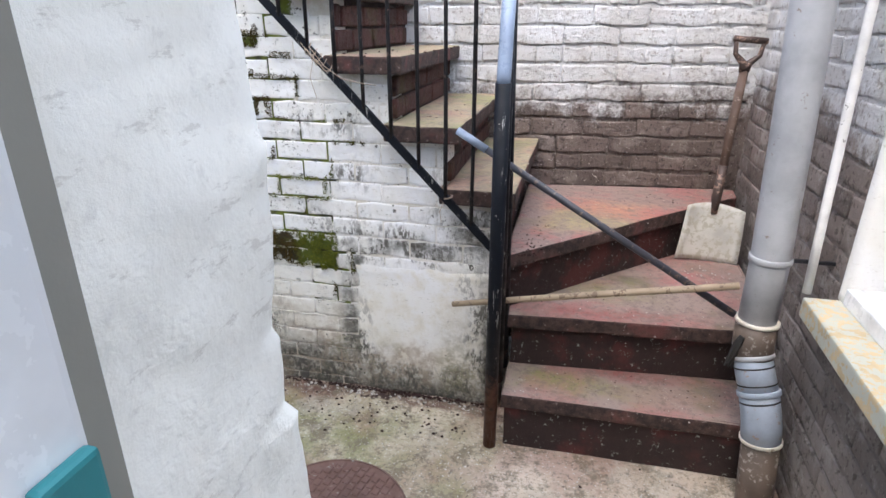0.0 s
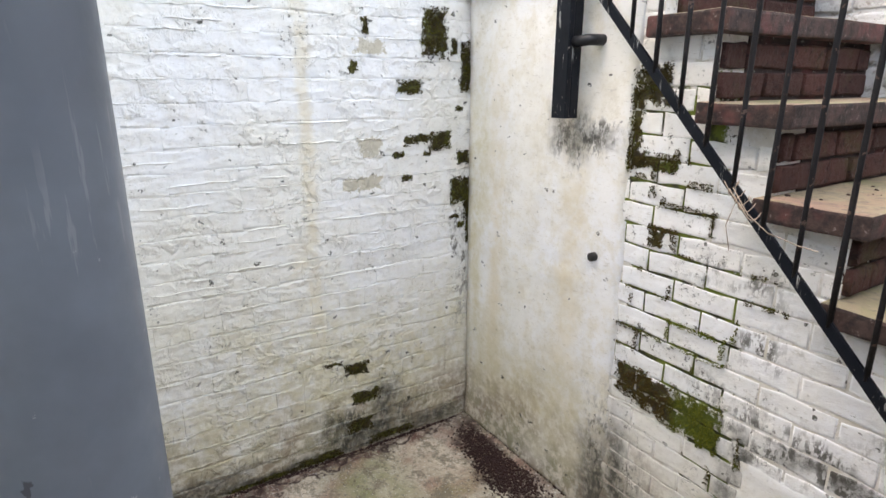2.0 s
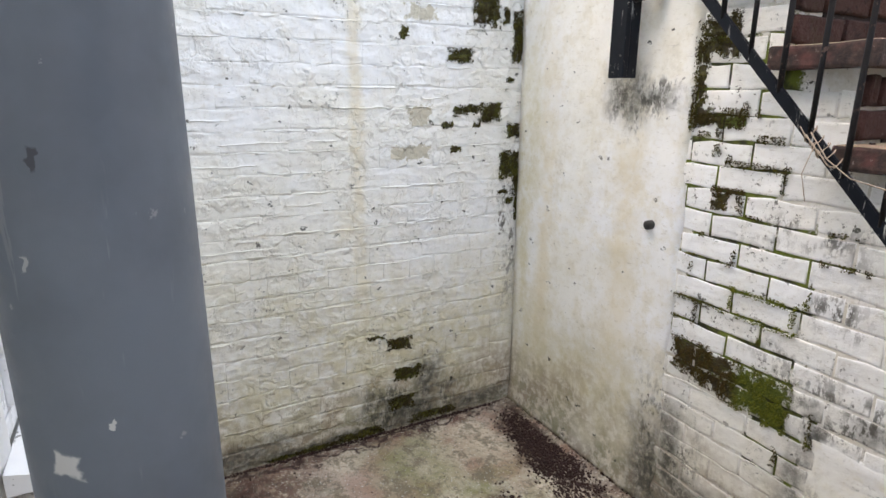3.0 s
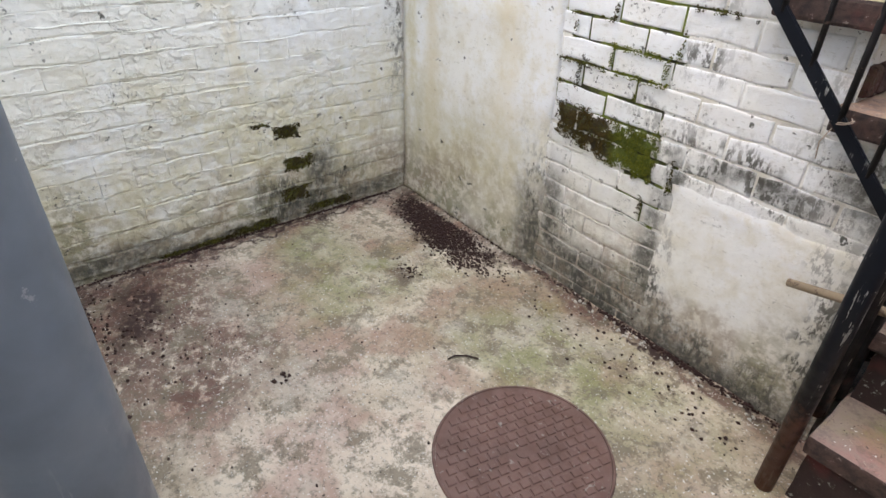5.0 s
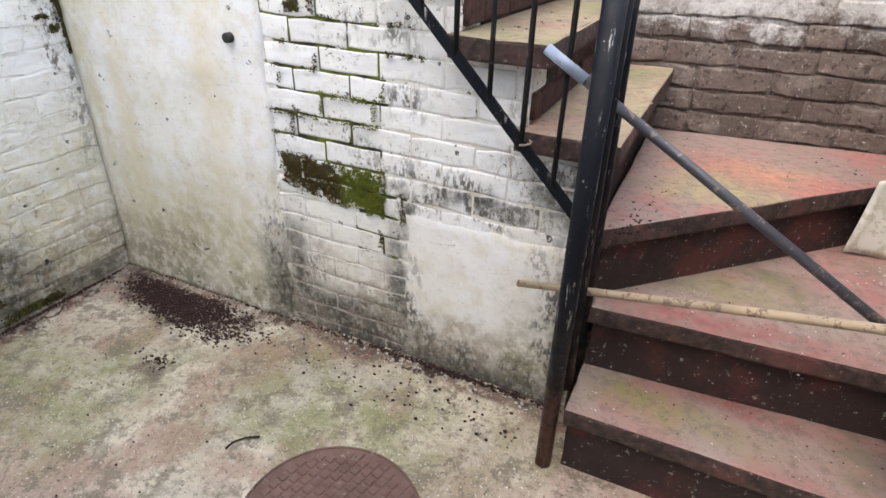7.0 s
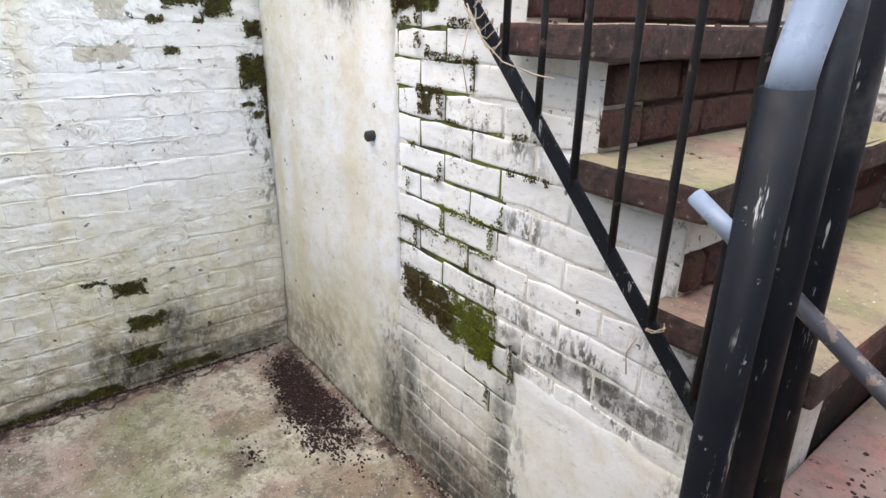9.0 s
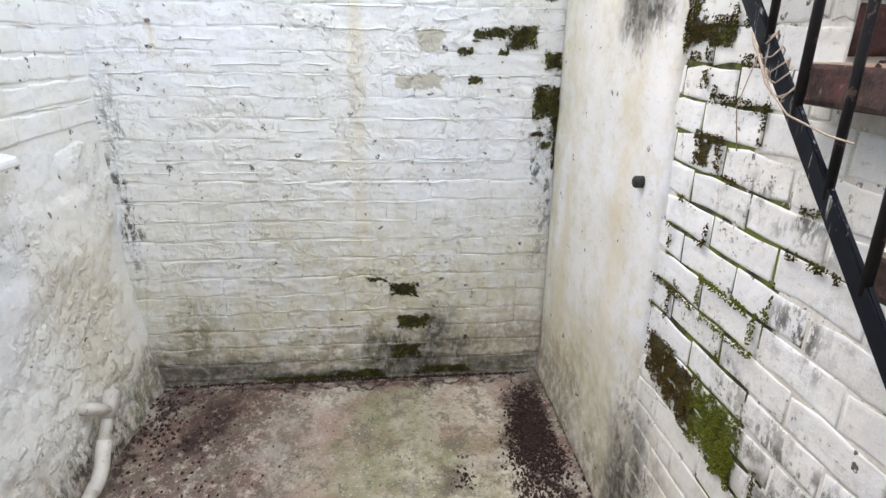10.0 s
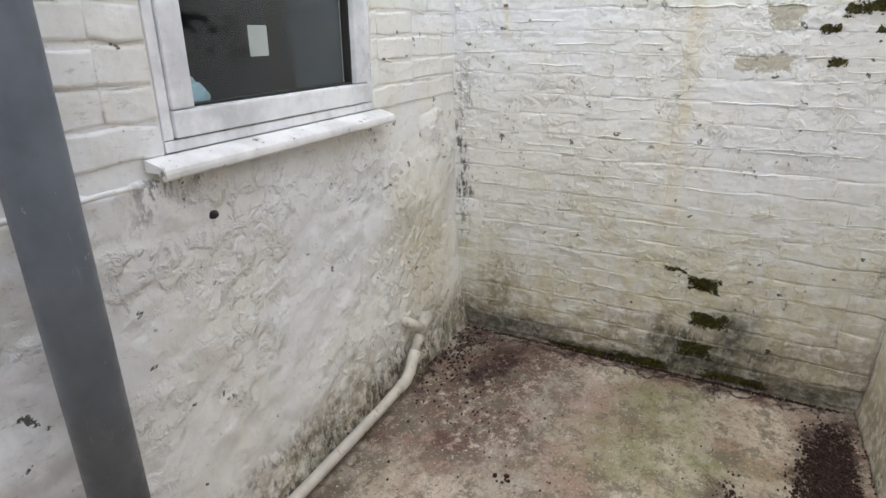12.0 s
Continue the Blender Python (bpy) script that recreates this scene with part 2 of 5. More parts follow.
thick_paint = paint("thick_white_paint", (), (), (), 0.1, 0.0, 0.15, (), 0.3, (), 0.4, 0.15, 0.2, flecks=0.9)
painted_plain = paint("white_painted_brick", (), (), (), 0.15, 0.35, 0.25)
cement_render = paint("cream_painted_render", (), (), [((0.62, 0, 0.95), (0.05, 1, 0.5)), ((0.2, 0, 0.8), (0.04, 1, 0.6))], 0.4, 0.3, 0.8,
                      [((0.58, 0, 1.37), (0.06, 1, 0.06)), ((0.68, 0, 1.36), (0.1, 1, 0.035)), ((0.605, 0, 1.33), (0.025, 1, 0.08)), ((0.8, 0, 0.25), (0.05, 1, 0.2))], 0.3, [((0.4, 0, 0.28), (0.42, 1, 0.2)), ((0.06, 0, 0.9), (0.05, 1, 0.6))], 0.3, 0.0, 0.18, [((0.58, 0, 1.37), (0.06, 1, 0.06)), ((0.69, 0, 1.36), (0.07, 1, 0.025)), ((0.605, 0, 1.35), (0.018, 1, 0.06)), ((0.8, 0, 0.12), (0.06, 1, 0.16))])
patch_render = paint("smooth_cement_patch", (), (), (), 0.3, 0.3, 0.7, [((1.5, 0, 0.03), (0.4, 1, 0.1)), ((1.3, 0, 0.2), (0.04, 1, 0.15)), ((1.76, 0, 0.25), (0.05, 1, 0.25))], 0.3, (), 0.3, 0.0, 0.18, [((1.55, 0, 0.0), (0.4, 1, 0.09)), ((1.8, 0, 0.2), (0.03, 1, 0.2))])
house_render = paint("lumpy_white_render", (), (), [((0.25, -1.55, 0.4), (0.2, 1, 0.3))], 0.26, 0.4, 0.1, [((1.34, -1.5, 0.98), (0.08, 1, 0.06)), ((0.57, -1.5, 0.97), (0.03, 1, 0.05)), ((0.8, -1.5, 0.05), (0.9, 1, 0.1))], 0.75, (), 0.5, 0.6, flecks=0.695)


def mossy_joints():
    """The flank's mortar: white, with dark green joints where moss has taken hold."""
    m = Mat("mossy_mortar")
    w = m.warped(0.08, 9.0)
    region = m.patches(w, [((1.05, 0, 0.82), (0.2, 1, 0.24)), ((0.97, 0, 1.25), (0.17, 1, 0.28)), ((1.2, 0, 0.5), (0.08, 1, 0.12))], 0.5)
    lines = m.patches(m.warped(0.015, 30.0), JOINT_MOSS, 0.5)
    k = m.op("MAXIMUM", m.step(m.op("ADD", lines, m.op("MULTIPLY", m.op("SUBTRACT", m.noise(50.0, 5.0, 0.7), 0.5), 1.2)), 0.3, 0.5), m.step(m.op("ADD", region, m.op("MULTIPLY", m.op("SUBTRACT", m.noise(14.0, 5.0, 0.7), 0.5), 2.4)), 0.5, 0.68))
    green = m.mix(m.step(m.noise(16.0, 4.0), 0.4, 0.6), (0.03, 0.03, 0.012), (0.13, 0.16, 0.02))
    c = m.mix(m.step(m.noise(11.0, 6.0, 0.7), 0.4, 0.62), (0.84, 0.83, 0.8), (0.66, 0.63, 0.55))
    c = m.mix(m.op("MULTIPLY", m.speck(70.0, 0.6, 0.04), m.step(m.noise(6.0, 4.0), 0.42, 0.56)), c, (0.09, 0.085, 0.065))
    z = m.sep(m.p)[2]
    foot = m.step(m.op("ADD", z, m.op("MULTIPLY", m.op("SUBTRACT", m.noise(3.2, 6.0, 0.65), 0.5), 0.9)), 0.02, 0.5, 1.0, 0.0)
    c = m.mix(m.op("MULTIPLY", foot, 0.6), c, (0.5, 0.43, 0.34))
    c = m.mix(m.op("MULTIPLY", m.op("MULTIPLY", foot, m.step(m.noise(24.0, 6.0, 0.75), 0.36, 0.52)), 0.8), c, (0.24, 0.18, 0.125))
    return m.done(m.mix(k, c, green), 0.9, m.bump(m.noise(90.0, 5.0), 0.5, 0.006))


def old_brick(name, a, b, pale, top=None, flecks=0.5):
    """Bare old brick, sooty and dark; above the ragged line `top` it is painted white."""
    m = Mat(name)
    r = m.random()
    n = m.noise(26.0, 6.0, 0.7)
    c = m.mix(n, a, b)
    c = m.mix(m.op("MULTIPLY", r, 0.65), c, tuple(x * 0.45 for x in a))
    c = m.mix(m.step(m.noise(7.0, 5.0, 0.7), 0.5, 0.7, 0.0, 0.6), c, pale)
    c = m.mix(m.op("MULTIPLY", m.speck(80.0, 0.62), flecks), c, (0.5, 0.47, 0.42))
    c = m.mix(m.op("MULTIPLY", m.speck(38.0, 0.56, 0.05), 0.7), c, tuple(x * 0.35 for x in a))
    rough = 0.9
    if top is not None:
        z = m.sep(m.p)[2]
        line = m.op("ADD", z, m.op("MULTIPLY", m.op("SUBTRACT", m.noise(5.0, 6.0, 0.7), 0.5), 0.55))
        line = m.op("ADD", line, m.op("MULTIPLY", m.op("SUBTRACT", m.noise(45.0, 5.0, 0.8), 0.5), 0.25))
        k = m.step(line, top - 0.06, top + 0.1)
        white = m.mix(m.step(m.noise(4.0, 5.0), 0.35, 0.65), (0.74, 0.75, 0.76), (0.58, 0.57, 0.55))
        white = m.mix(m.op("MULTIPLY", m.speck(50.0, 0.56, 0.06), 0.7), white, (0.3, 0.27, 0.24))
        c = m.mix(m.op("MULTIPLY", k, m.step(m.noise(60.0, 5.0, 0.8), 0.25, 0.4)), c, white)
    return m.done(c, rough, m.bump(n, 0.9, 0.022, m.bump(m.noise(80.0, 5.0, 0.75), 0.7, 0.008)))


back_brick = old_brick("brown_brick_painted_above", (0.125, 0.096, 0.084), (0.245, 0.195, 0.17), (0.32, 0.275, 0.245), 1.02, 0.85)
right_brick = old_brick("brown_brick_limewashed", (0.26, 0.215, 0.19), (0.4, 0.345, 0.315), (0.55, 0.52, 0.49), 1.1)
sill_brick = old_brick("weathered_brick", (0.27, 0.23, 0.205), (0.42, 0.375, 0.34), (0.55, 0.52, 0.48))
riser_brick = old_brick("red_riser_brick", (0.06, 0.022, 0.018), (0.125, 0.048, 0.036), (0.07, 0.062, 0.022), None, 0.12)


def floor_concrete():
    m = Mat("stained_yard_concrete")
    w = m.warped(0.22, 5.0)
    n = m.noise(2.2, 5.0, 0.6)
    fine = m.noise(55.0, 6.0, 0.75)
    c = m.mix(m.step(n, 0.35, 0.65), (0.37, 0.3, 0.21), (0.67, 0.58, 0.46))
    c = m.mix(m.step(m.noise(3.1, 4.0, 0.6), 0.48, 0.6, 0.0, 0.75), c, (0.33, 0.2, 0.15))
    green = m.patches(w, [((1.25, -0.3, 0), (0.35, 0.22, 1)), ((0.55, -0.55, 0), (0.14, 0.3, 1)), ((0.35, -0.6, 0), (0.3, 0.12, 1)), ((1.75, -0.3, 0), (0.1, 0.2, 1))], 0.7)
    c = m.mix(m.op("MULTIPLY", green, m.step(m.noise(8.0, 6.0, 0.7), 0.3, 0.65, 0.2, 0.85)), c, (0.2, 0.21, 0.08))
    pink = m.patches(w, [((2.1, -0.6, 0), (0.4, 0.4, 1)), ((1.7, -1.0, 0), (0.4, 0.3, 1)), ((0.25, -0.95, 0), (0.3, 0.15, 1)), ((0.9, -1.0, 0), (0.3, 0.15, 1))], 0.8)
    c = m.mix(m.op("MULTIPLY", pink, m.step(m.noise(6.0, 5.0), 0.35, 0.65, 0.1, 0.7)), c, (0.56, 0.44, 0.37))
    # dirt patches, plus narrow darker bands along the wall feet
    dirt = m.patches(w, [((0.35, -1.22, 0), (0.46, 0.27, 1)), ((0.4, -0.11, 0), (0.26, 0.06, 1)), ((0.62, -1.0, 0), (0.1, 0.07, 1)), ((0.72, -1.2, 0), (0.12, 0.14, 1)), ((0.08, -1.3, 0), (0.1, 0.25, 1)), ((0.6, -0.4, 0), (0.05, 0.04, 1)), ((1.2, -0.03, 0), (0.8, 0.035, 1)), ((0.03, -0.7, 0), (0.03, 0.9, 1)), ((1.15, -1.44, 0), (0.7, 0.05, 1))], 0.6)
    k = m.op("MULTIPLY", dirt, m.step(m.noise(19.0, 6.0, 0.8), 0.36, 0.52))
    c = m.mix(m.op("MULTIPLY", k, 0.9), c, m.mix(m.noise(12.0), (0.048, 0.021, 0.016), (0.16, 0.075, 0.053)))
    c = m.mix(m.step(m.noise(9.0, 6.0, 0.8), 0.49, 0.59, 0.0, 0.8), c, (0.17, 0.14, 0.095))
    c = m.mix(m.step(m.noise(2.6, 6.0, 0.75), 0.53, 0.62, 0.0, 0.5), c, (0.5, 0.45, 0.37))
    c = m.mix(m.step(fine, 0.5, 0.64, 0.0, 0.65), c, (0.16, 0.14, 0.11))
    c = m.mix(m.speck(120.0, 0.61, 0.03), c, (0.68, 0.66, 0.6))
    c = m.mix(m.op("MULTIPLY", m.speck(85.0, 0.62, 0.02), 0.9), c, (0.05, 0.04, 0.03))
    mat = m.op("MULTIPLY", m.patches(m.warped(0.34, 7.0), [((0.36, -0.11, 0), (0.2, 0.065, 1)), ((0.18, -0.09, 0), (0.1, 0.05, 1)), ((0.6, -0.13, 0), (0.14, 0.04, 1)), ((0.25, -1.25, 0), (0.16, 0.09, 1)), ((0.03, -0.7, 0), (0.015, 0.8, 1)), ((1.25, -0.012, 0), (0.6, 0.012, 1)), ((0.3, -1.45, 0), (0.25, 0.03, 1))], 0.6), m.step(m.noise(34.0, 6.0, 0.8), 0.4, 0.5))
    c = m.mix(m.op("MULTIPLY", mat, 0.95), c, m.mix(fine, (0.016, 0.007, 0.005), (0.055, 0.024, 0.018)))
    return m.done(c, 0.85, m.bump(fine, 0.5, 0.006, m.bump(m.noise(6.0, 5.0), 0.3, 0.02)))


concrete = floor_concrete()


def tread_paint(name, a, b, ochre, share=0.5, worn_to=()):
    """Stone treads: worn red floor paint and algae on top, much darker red-brown on upright faces."""
    m = Mat(name)
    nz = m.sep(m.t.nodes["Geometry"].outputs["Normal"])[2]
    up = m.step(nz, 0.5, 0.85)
    n = m.noise(30.0, 6.0, 0.75)
    c = m.mix(m.step(m.noise(4.0, 5.0, 0.65), 0.45, 0.62), a, b)
    c = m.mix(m.step(m.noise(3.3, 4.0), share, share + 0.13, 0.0, 0.85), c, ochre)
    w = m.warped(0.25, 4.0)
    for centre, radii, tint in worn_to:
        c = m.mix(m.op("MULTIPLY", m.patches(w, [(centre, radii)], 0.85), m.step(m.noise(22.0, 6.0, 0.75), 0.3, 0.62, 0.95, 0.35)), c, tint)
    c = m.mix(m.step(n, 0.47, 0.62, 0.0, 0.5), c, (0.13, 0.1, 0.085))
    c = m.mix(m.step(m.noise(6.5, 6.0, 0.8), 0.5, 0.62, 0.0, 0.55), c, (0.2, 0.16, 0.13))
    c = m.mix(m.op("MULTIPLY", m.speck(95.0, 0.655, 0.03), m.step(m.noise(5.0, 3.0), 0.42, 0.6)), c, (0.64, 0.62, 0.57))
    c = m.mix(m.op("MULTIPLY", m.speck(75.0, 0.635, 0.03), 0.9), c, (0.04, 0.03, 0.025))
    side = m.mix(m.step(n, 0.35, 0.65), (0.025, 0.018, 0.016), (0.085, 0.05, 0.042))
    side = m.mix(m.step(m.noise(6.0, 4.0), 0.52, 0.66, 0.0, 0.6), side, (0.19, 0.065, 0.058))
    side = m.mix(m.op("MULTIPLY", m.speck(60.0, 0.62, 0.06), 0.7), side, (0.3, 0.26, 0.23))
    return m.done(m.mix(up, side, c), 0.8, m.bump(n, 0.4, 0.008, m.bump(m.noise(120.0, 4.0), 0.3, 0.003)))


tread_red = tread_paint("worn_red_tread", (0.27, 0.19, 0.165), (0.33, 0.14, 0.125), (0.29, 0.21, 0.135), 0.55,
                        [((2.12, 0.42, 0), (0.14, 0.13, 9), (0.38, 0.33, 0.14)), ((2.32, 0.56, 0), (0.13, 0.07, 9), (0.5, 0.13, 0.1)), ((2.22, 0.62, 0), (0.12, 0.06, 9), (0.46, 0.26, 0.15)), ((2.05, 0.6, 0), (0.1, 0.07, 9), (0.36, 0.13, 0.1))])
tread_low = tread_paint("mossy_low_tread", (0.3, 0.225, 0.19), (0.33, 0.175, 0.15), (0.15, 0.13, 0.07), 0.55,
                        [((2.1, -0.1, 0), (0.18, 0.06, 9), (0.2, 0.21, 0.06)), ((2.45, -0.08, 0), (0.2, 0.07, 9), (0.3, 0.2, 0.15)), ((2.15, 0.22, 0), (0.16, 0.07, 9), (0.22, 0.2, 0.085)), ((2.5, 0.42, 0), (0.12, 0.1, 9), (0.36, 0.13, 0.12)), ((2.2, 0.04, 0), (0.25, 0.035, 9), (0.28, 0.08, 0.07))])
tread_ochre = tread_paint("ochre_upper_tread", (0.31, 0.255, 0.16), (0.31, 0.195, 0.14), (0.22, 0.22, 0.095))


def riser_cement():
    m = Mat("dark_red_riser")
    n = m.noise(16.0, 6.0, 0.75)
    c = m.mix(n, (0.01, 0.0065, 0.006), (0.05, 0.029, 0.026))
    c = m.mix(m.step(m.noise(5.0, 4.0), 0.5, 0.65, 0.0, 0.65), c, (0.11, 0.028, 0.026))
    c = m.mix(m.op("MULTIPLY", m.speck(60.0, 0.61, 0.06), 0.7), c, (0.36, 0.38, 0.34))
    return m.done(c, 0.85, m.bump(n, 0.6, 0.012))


riser_dark = riser_cement()


def coated(name, colour, wear, rough, speck=0.7, metal=0.0, spec=0.5, scratch=0.0, splash=(), rust=0.0):
    """Paint or plastic with scuffs and dried splashes."""
    m = Mat(name)
    c = m.mix(m.step(m.noise(8.0, 5.0), 0.35, 0.7), colour, tuple(x * 0.72 for x in colour))
    c = m.mix(m.op("MULTIPLY", m.speck(40.0, speck - 0.05, 0.03), 0.85), c, wear)
    c = m.mix(m.step(m.noise(3.0, 6.0, 0.7), 0.58, 0.72, 0.0, 0.15), c, wear)
    if scratch:
        run = m.step(m.noise(85.0, 4.0, 0.7, m.vop("MULTIPLY", m.p, (1.0, 1.0, 0.1))), 0.61, 0.65)
        c = m.mix(m.op("MULTIPLY", m.op("MULTIPLY", run, m.step(m.noise(9.0, 4.0), 0.45, 0.58)), scratch), c, (0.5, 0.5, 0.47))
    if rust:
        low = m.op("ADD", m.sep(m.p)[2], m.op("MULTIPLY", m.op("SUBTRACT", m.noise(14.0, 6.0, 0.75), 0.5), 0.7))
        c = m.mix(m.step(low, rust * 0.5, rust, 0.85, 0.0), c, m.mix(m.noise(60.0), (0.07, 0.032, 0.022), (0.17, 0.085, 0.06)))
    for spot, size, tint in splash:
        c = m.mix(m.patches(m.warped(0.015, 60.0), [(spot, size)], 0.2), c, tint)
    return m.done(c, m.step(m.noise(25.0, 5.0), 0.3, 0.7, rough * 0.75, rough * 1.3), m.bump(m.noise(45.0, 4.0), 0.12, 0.003), metal, spec)


black_paint = coated("black_gloss_paint", (0.0075, 0.009, 0.0135), (0.3, 0.29, 0.27), 0.45, 0.72, 0.0, 0.18, 0.8, (), 0.3)
rust_black = coated("rusty_black_paint", (0.013, 0.014, 0.018), (0.1, 0.06, 0.045), 0.5, 0.66)
baluster_iron = coated("rust_flecked_black_iron", (0.016, 0.0145, 0.0155), (0.13, 0.085, 0.07), 0.5, 0.66, 0.0, 0.25)
# Sky reflection on the rail tube painted as pale blue; also the pole's end.
pale_tube = coated("bluish_grey_tube", (0.31, 0.38, 0.5), (0.2, 0.19, 0.18), 0.3, 0.72, 0.0, 0.5)
dull_tube = coated("dull_grey_tube", (0.055, 0.055, 0.068), (0.2, 0.15, 0.12), 0.45, 0.62)
SPLASH = [((1.69, -1.456, 1.19), (0.03, 0.0055, 0.006), (0.62, 0.62, 0.6)), ((1.69, -1.447, 1.337), (0.03, 0.0014, 0.0045), (0.06, 0.065, 0.075)), ((1.69, -1.436, 1.21), (0.03, 0.0009, 0.0009), (0.6, 0.6, 0.58)), ((1.69, -1.459, 1.29), (0.03, 0.001, 0.003), (0.4, 0.41, 0.42))]
grey_plastic = coated("slate_grey_plastic", (0.16, 0.185, 0.22), (0.3, 0.31, 0.32), 0.42, 0.73, 0.0, 0.5, 0.15, SPLASH)
pale_plastic = coated("weathered_grey_plastic", (0.44, 0.455, 0.475), (0.22, 0.17, 0.14), 0.42, 0.69)
grimy_plastic = coated("grimy_brown_plastic", (0.16, 0.125, 0.1), (0.36, 0.33, 0.3), 0.55, 0.62)
blue_plastic = coated("bluish_grey_plastic", (0.36, 0.42, 0.5), (0.3, 0.24, 0.2), 0.4, 0.66)
white_plastic = coated("white_window_plastic", (0.95, 0.96, 0.97), (0.5, 0.48, 0.44), 0.3, 0.75)
sill_white = coated("white_plastic_sill", (0.9, 0.89, 0.87), (0.12, 0.11, 0.09), 0.4, 0.67)
waste_plastic = coated("cream_plastic_pipe", (0.72, 0.67, 0.58), (0.35, 0.28, 0.2), 0.45, 0.66)
iron_brown = coated("rusty_cast_iron", (0.17, 0.098, 0.078), (0.3, 0.27, 0.24), 0.75, 0.68, 0.1)
stick_wood = coated("weathered_stick", (0.4, 0.31, 0.21), (0.16, 0.11, 0.075), 0.7, 0.6)
shaft_wood = coated("dark_shovel_shaft", (0.13, 0.085, 0.065), (0.3, 0.24, 0.2), 0.7, 0.66)
blade_steel = coated("limed_shovel_blade", (0.64, 0.63, 0.57), (0.45, 0.43, 0.34), 0.7, 0.57, 0.0)
grip_metal = coated("rusty_grip", (0.08, 0.055, 0.047), (0.3, 0.2, 0.15), 0.55, 0.6, 0.3)
ochre_sill = coated("flaking_ochre_sill", (0.62, 0.5, 0.3), (0.5, 0.53, 0.47), 0.75, 0.52)
litter_brown = plain("dead_leaf_litter", (0.038, 0.016, 0.012), 0.9, 0.0, 0.5, 40.0, 0.3)
grit_pale = plain("pale_grit", (0.55, 0.52, 0.46), 0.9, 0.0, 0.3, 60.0)
paper_white = plain("white_paper", (0.55, 0.57, 0.55), 0.8, 0.0, 0.05)
rubber = plain("black_rubber", (0.025, 0.024, 0.022), 0.7)
seal_grey = plain("grey_rubber_seal", (0.25, 0.24, 0.21), 0.7)
teal = plain("teal_plastic", (0.03, 0.2, 0.22), 0.45)
# Dark blue puts the lack of light indoors into the wall colour.
unlit_room = plain("dim_room_wall", (0.04, 0.068, 0.1), 0.9)
plaster = plain("interior_plaster", (0.75, 0.74, 0.71), 0.85)
lump_blue = plain("pale_blue_plastic", (0.4, 0.62, 0.72), 0.4)
twig_brown = plain("dry_tendril", (0.42, 0.33, 0.25), 0.8)
glass = bpy.data.materials.new("window_glass")
glass.use_nodes = True
gb = glass.node_tree.nodes["Principled BSDF"]
gb.inputs["Base Color"].default_value, gb.inputs["Roughness"].default_value = (0.9, 0.95, 0.95, 1), 0.02
gb.inputs["Transmission Weight"].default_value, gb.inputs["IOR"].default_value = 1.0, 1.45



# ---- mesh helpers ----
def link(name, bm, material, parent=None, label="", smooth=False):
    me = bpy.data.meshes.new(name)
    bm.normal_update()
    bm.to_mesh(me)
    bm.free()
    me.materials.append(material)
    if smooth:
        for f in me.polygons:
            f.use_smooth = True
    ob = new(name, me)
    if parent:
        ob.parent = parent
    if label:
        ob["label"] = label
    return ob


def part(name, bm, material, parent, label="", smooth=False):
    return link(name, bm, material, parent, label, smooth)


def empty(name, at=(0, 0, 0)):
    ob = new(name)
    ob.empty_display_size = 0.1
    ob.location = at
    return ob


def add_box(bm, x0, x1, y0, y1, z0, z1, bevel=0.0):
    vs = [bm.verts.new((x, y, z)) for x in (x0, x1) for y in (y0, y1) for z in (z0, z1)]
    fs = [bm.faces.new([vs[k] for k in q]) for q in ((0, 1, 3, 2), (4, 6, 7, 5), (0, 4, 5, 1), (2, 3, 7, 6), (0, 2, 6, 4), (1, 5, 7, 3))]
    if bevel:
        edges = list({e for f in fs for e in f.edges})
        bmesh.ops.bevel(bm, geom=edges, offset=bevel, segments=2, affect="EDGES", profile=0.6)
    return bm


def box(x0, x1, y0, y1, z0, z1, bevel=0.0):
    return add_box(bmesh.new(), x0, x1, y0, y1, z0, z1, bevel)


def prism(poly, z0, z1, bevel=0.0):
    """A slab on a plan polygon (counter-clockwise)."""
    bm = bmesh.new()
    lo = [bm.verts.new((x, y, z0)) for x, y in poly]
    hi = [bm.verts.new((x, y, z1)) for x, y in poly]
    bm.faces.new(lo[::-1]), bm.faces.new(hi)
    n = len(poly)
    for k in range(n):
        bm.faces.new((lo[k], lo[(k + 1) % n], hi[(k + 1) % n], hi[k]))
    if bevel:
        bmesh.ops.bevel(bm, geom=list(bm.edges), offset=bevel, segments=2, affect="EDGES", profile=0.6)
    return bm


def add_tube(bm, pts, r, n=16, caps=True):
    """A round bar along points; r is one radius or one for each point."""
    pts = [Vector(p) for p in pts]
    rs = r if isinstance(r, (list, tuple)) else [r] * len(pts)
    rings, side = [], None
    for k, p in enumerate(pts):
        d = (pts[min(k + 1, len(pts) - 1)] - pts[max(k - 1, 0)]).normalized()
        if side is None:
            side = d.orthogonal().normalized()
        side = (side - d * side.dot(d)).normalized()
        up = d.cross(side)
        rings.append([bm.verts.new(p + rs[k] * (math.cos(a) * side + math.sin(a) * up)) for a in (2 * math.pi * j / n for j in range(n))])
    for a, b in zip(rings, rings[1:]):
        for j in range(n):
            bm.faces.new((a[j], a[(j + 1) % n], b[(j + 1) % n], b[j]))
    if caps:
        bm.faces.new(rings[0][::-1]), bm.faces.new(rings[-1])
    return bm


def tube(pts, r, n=16, caps=True):
    return add_tube(bmesh.new(), pts, r, n, caps)


def structure(name, bm, material, label, category, smooth=False):
    return tagged(link(name, bm, material, None, "", smooth), label, category, "", "structure")


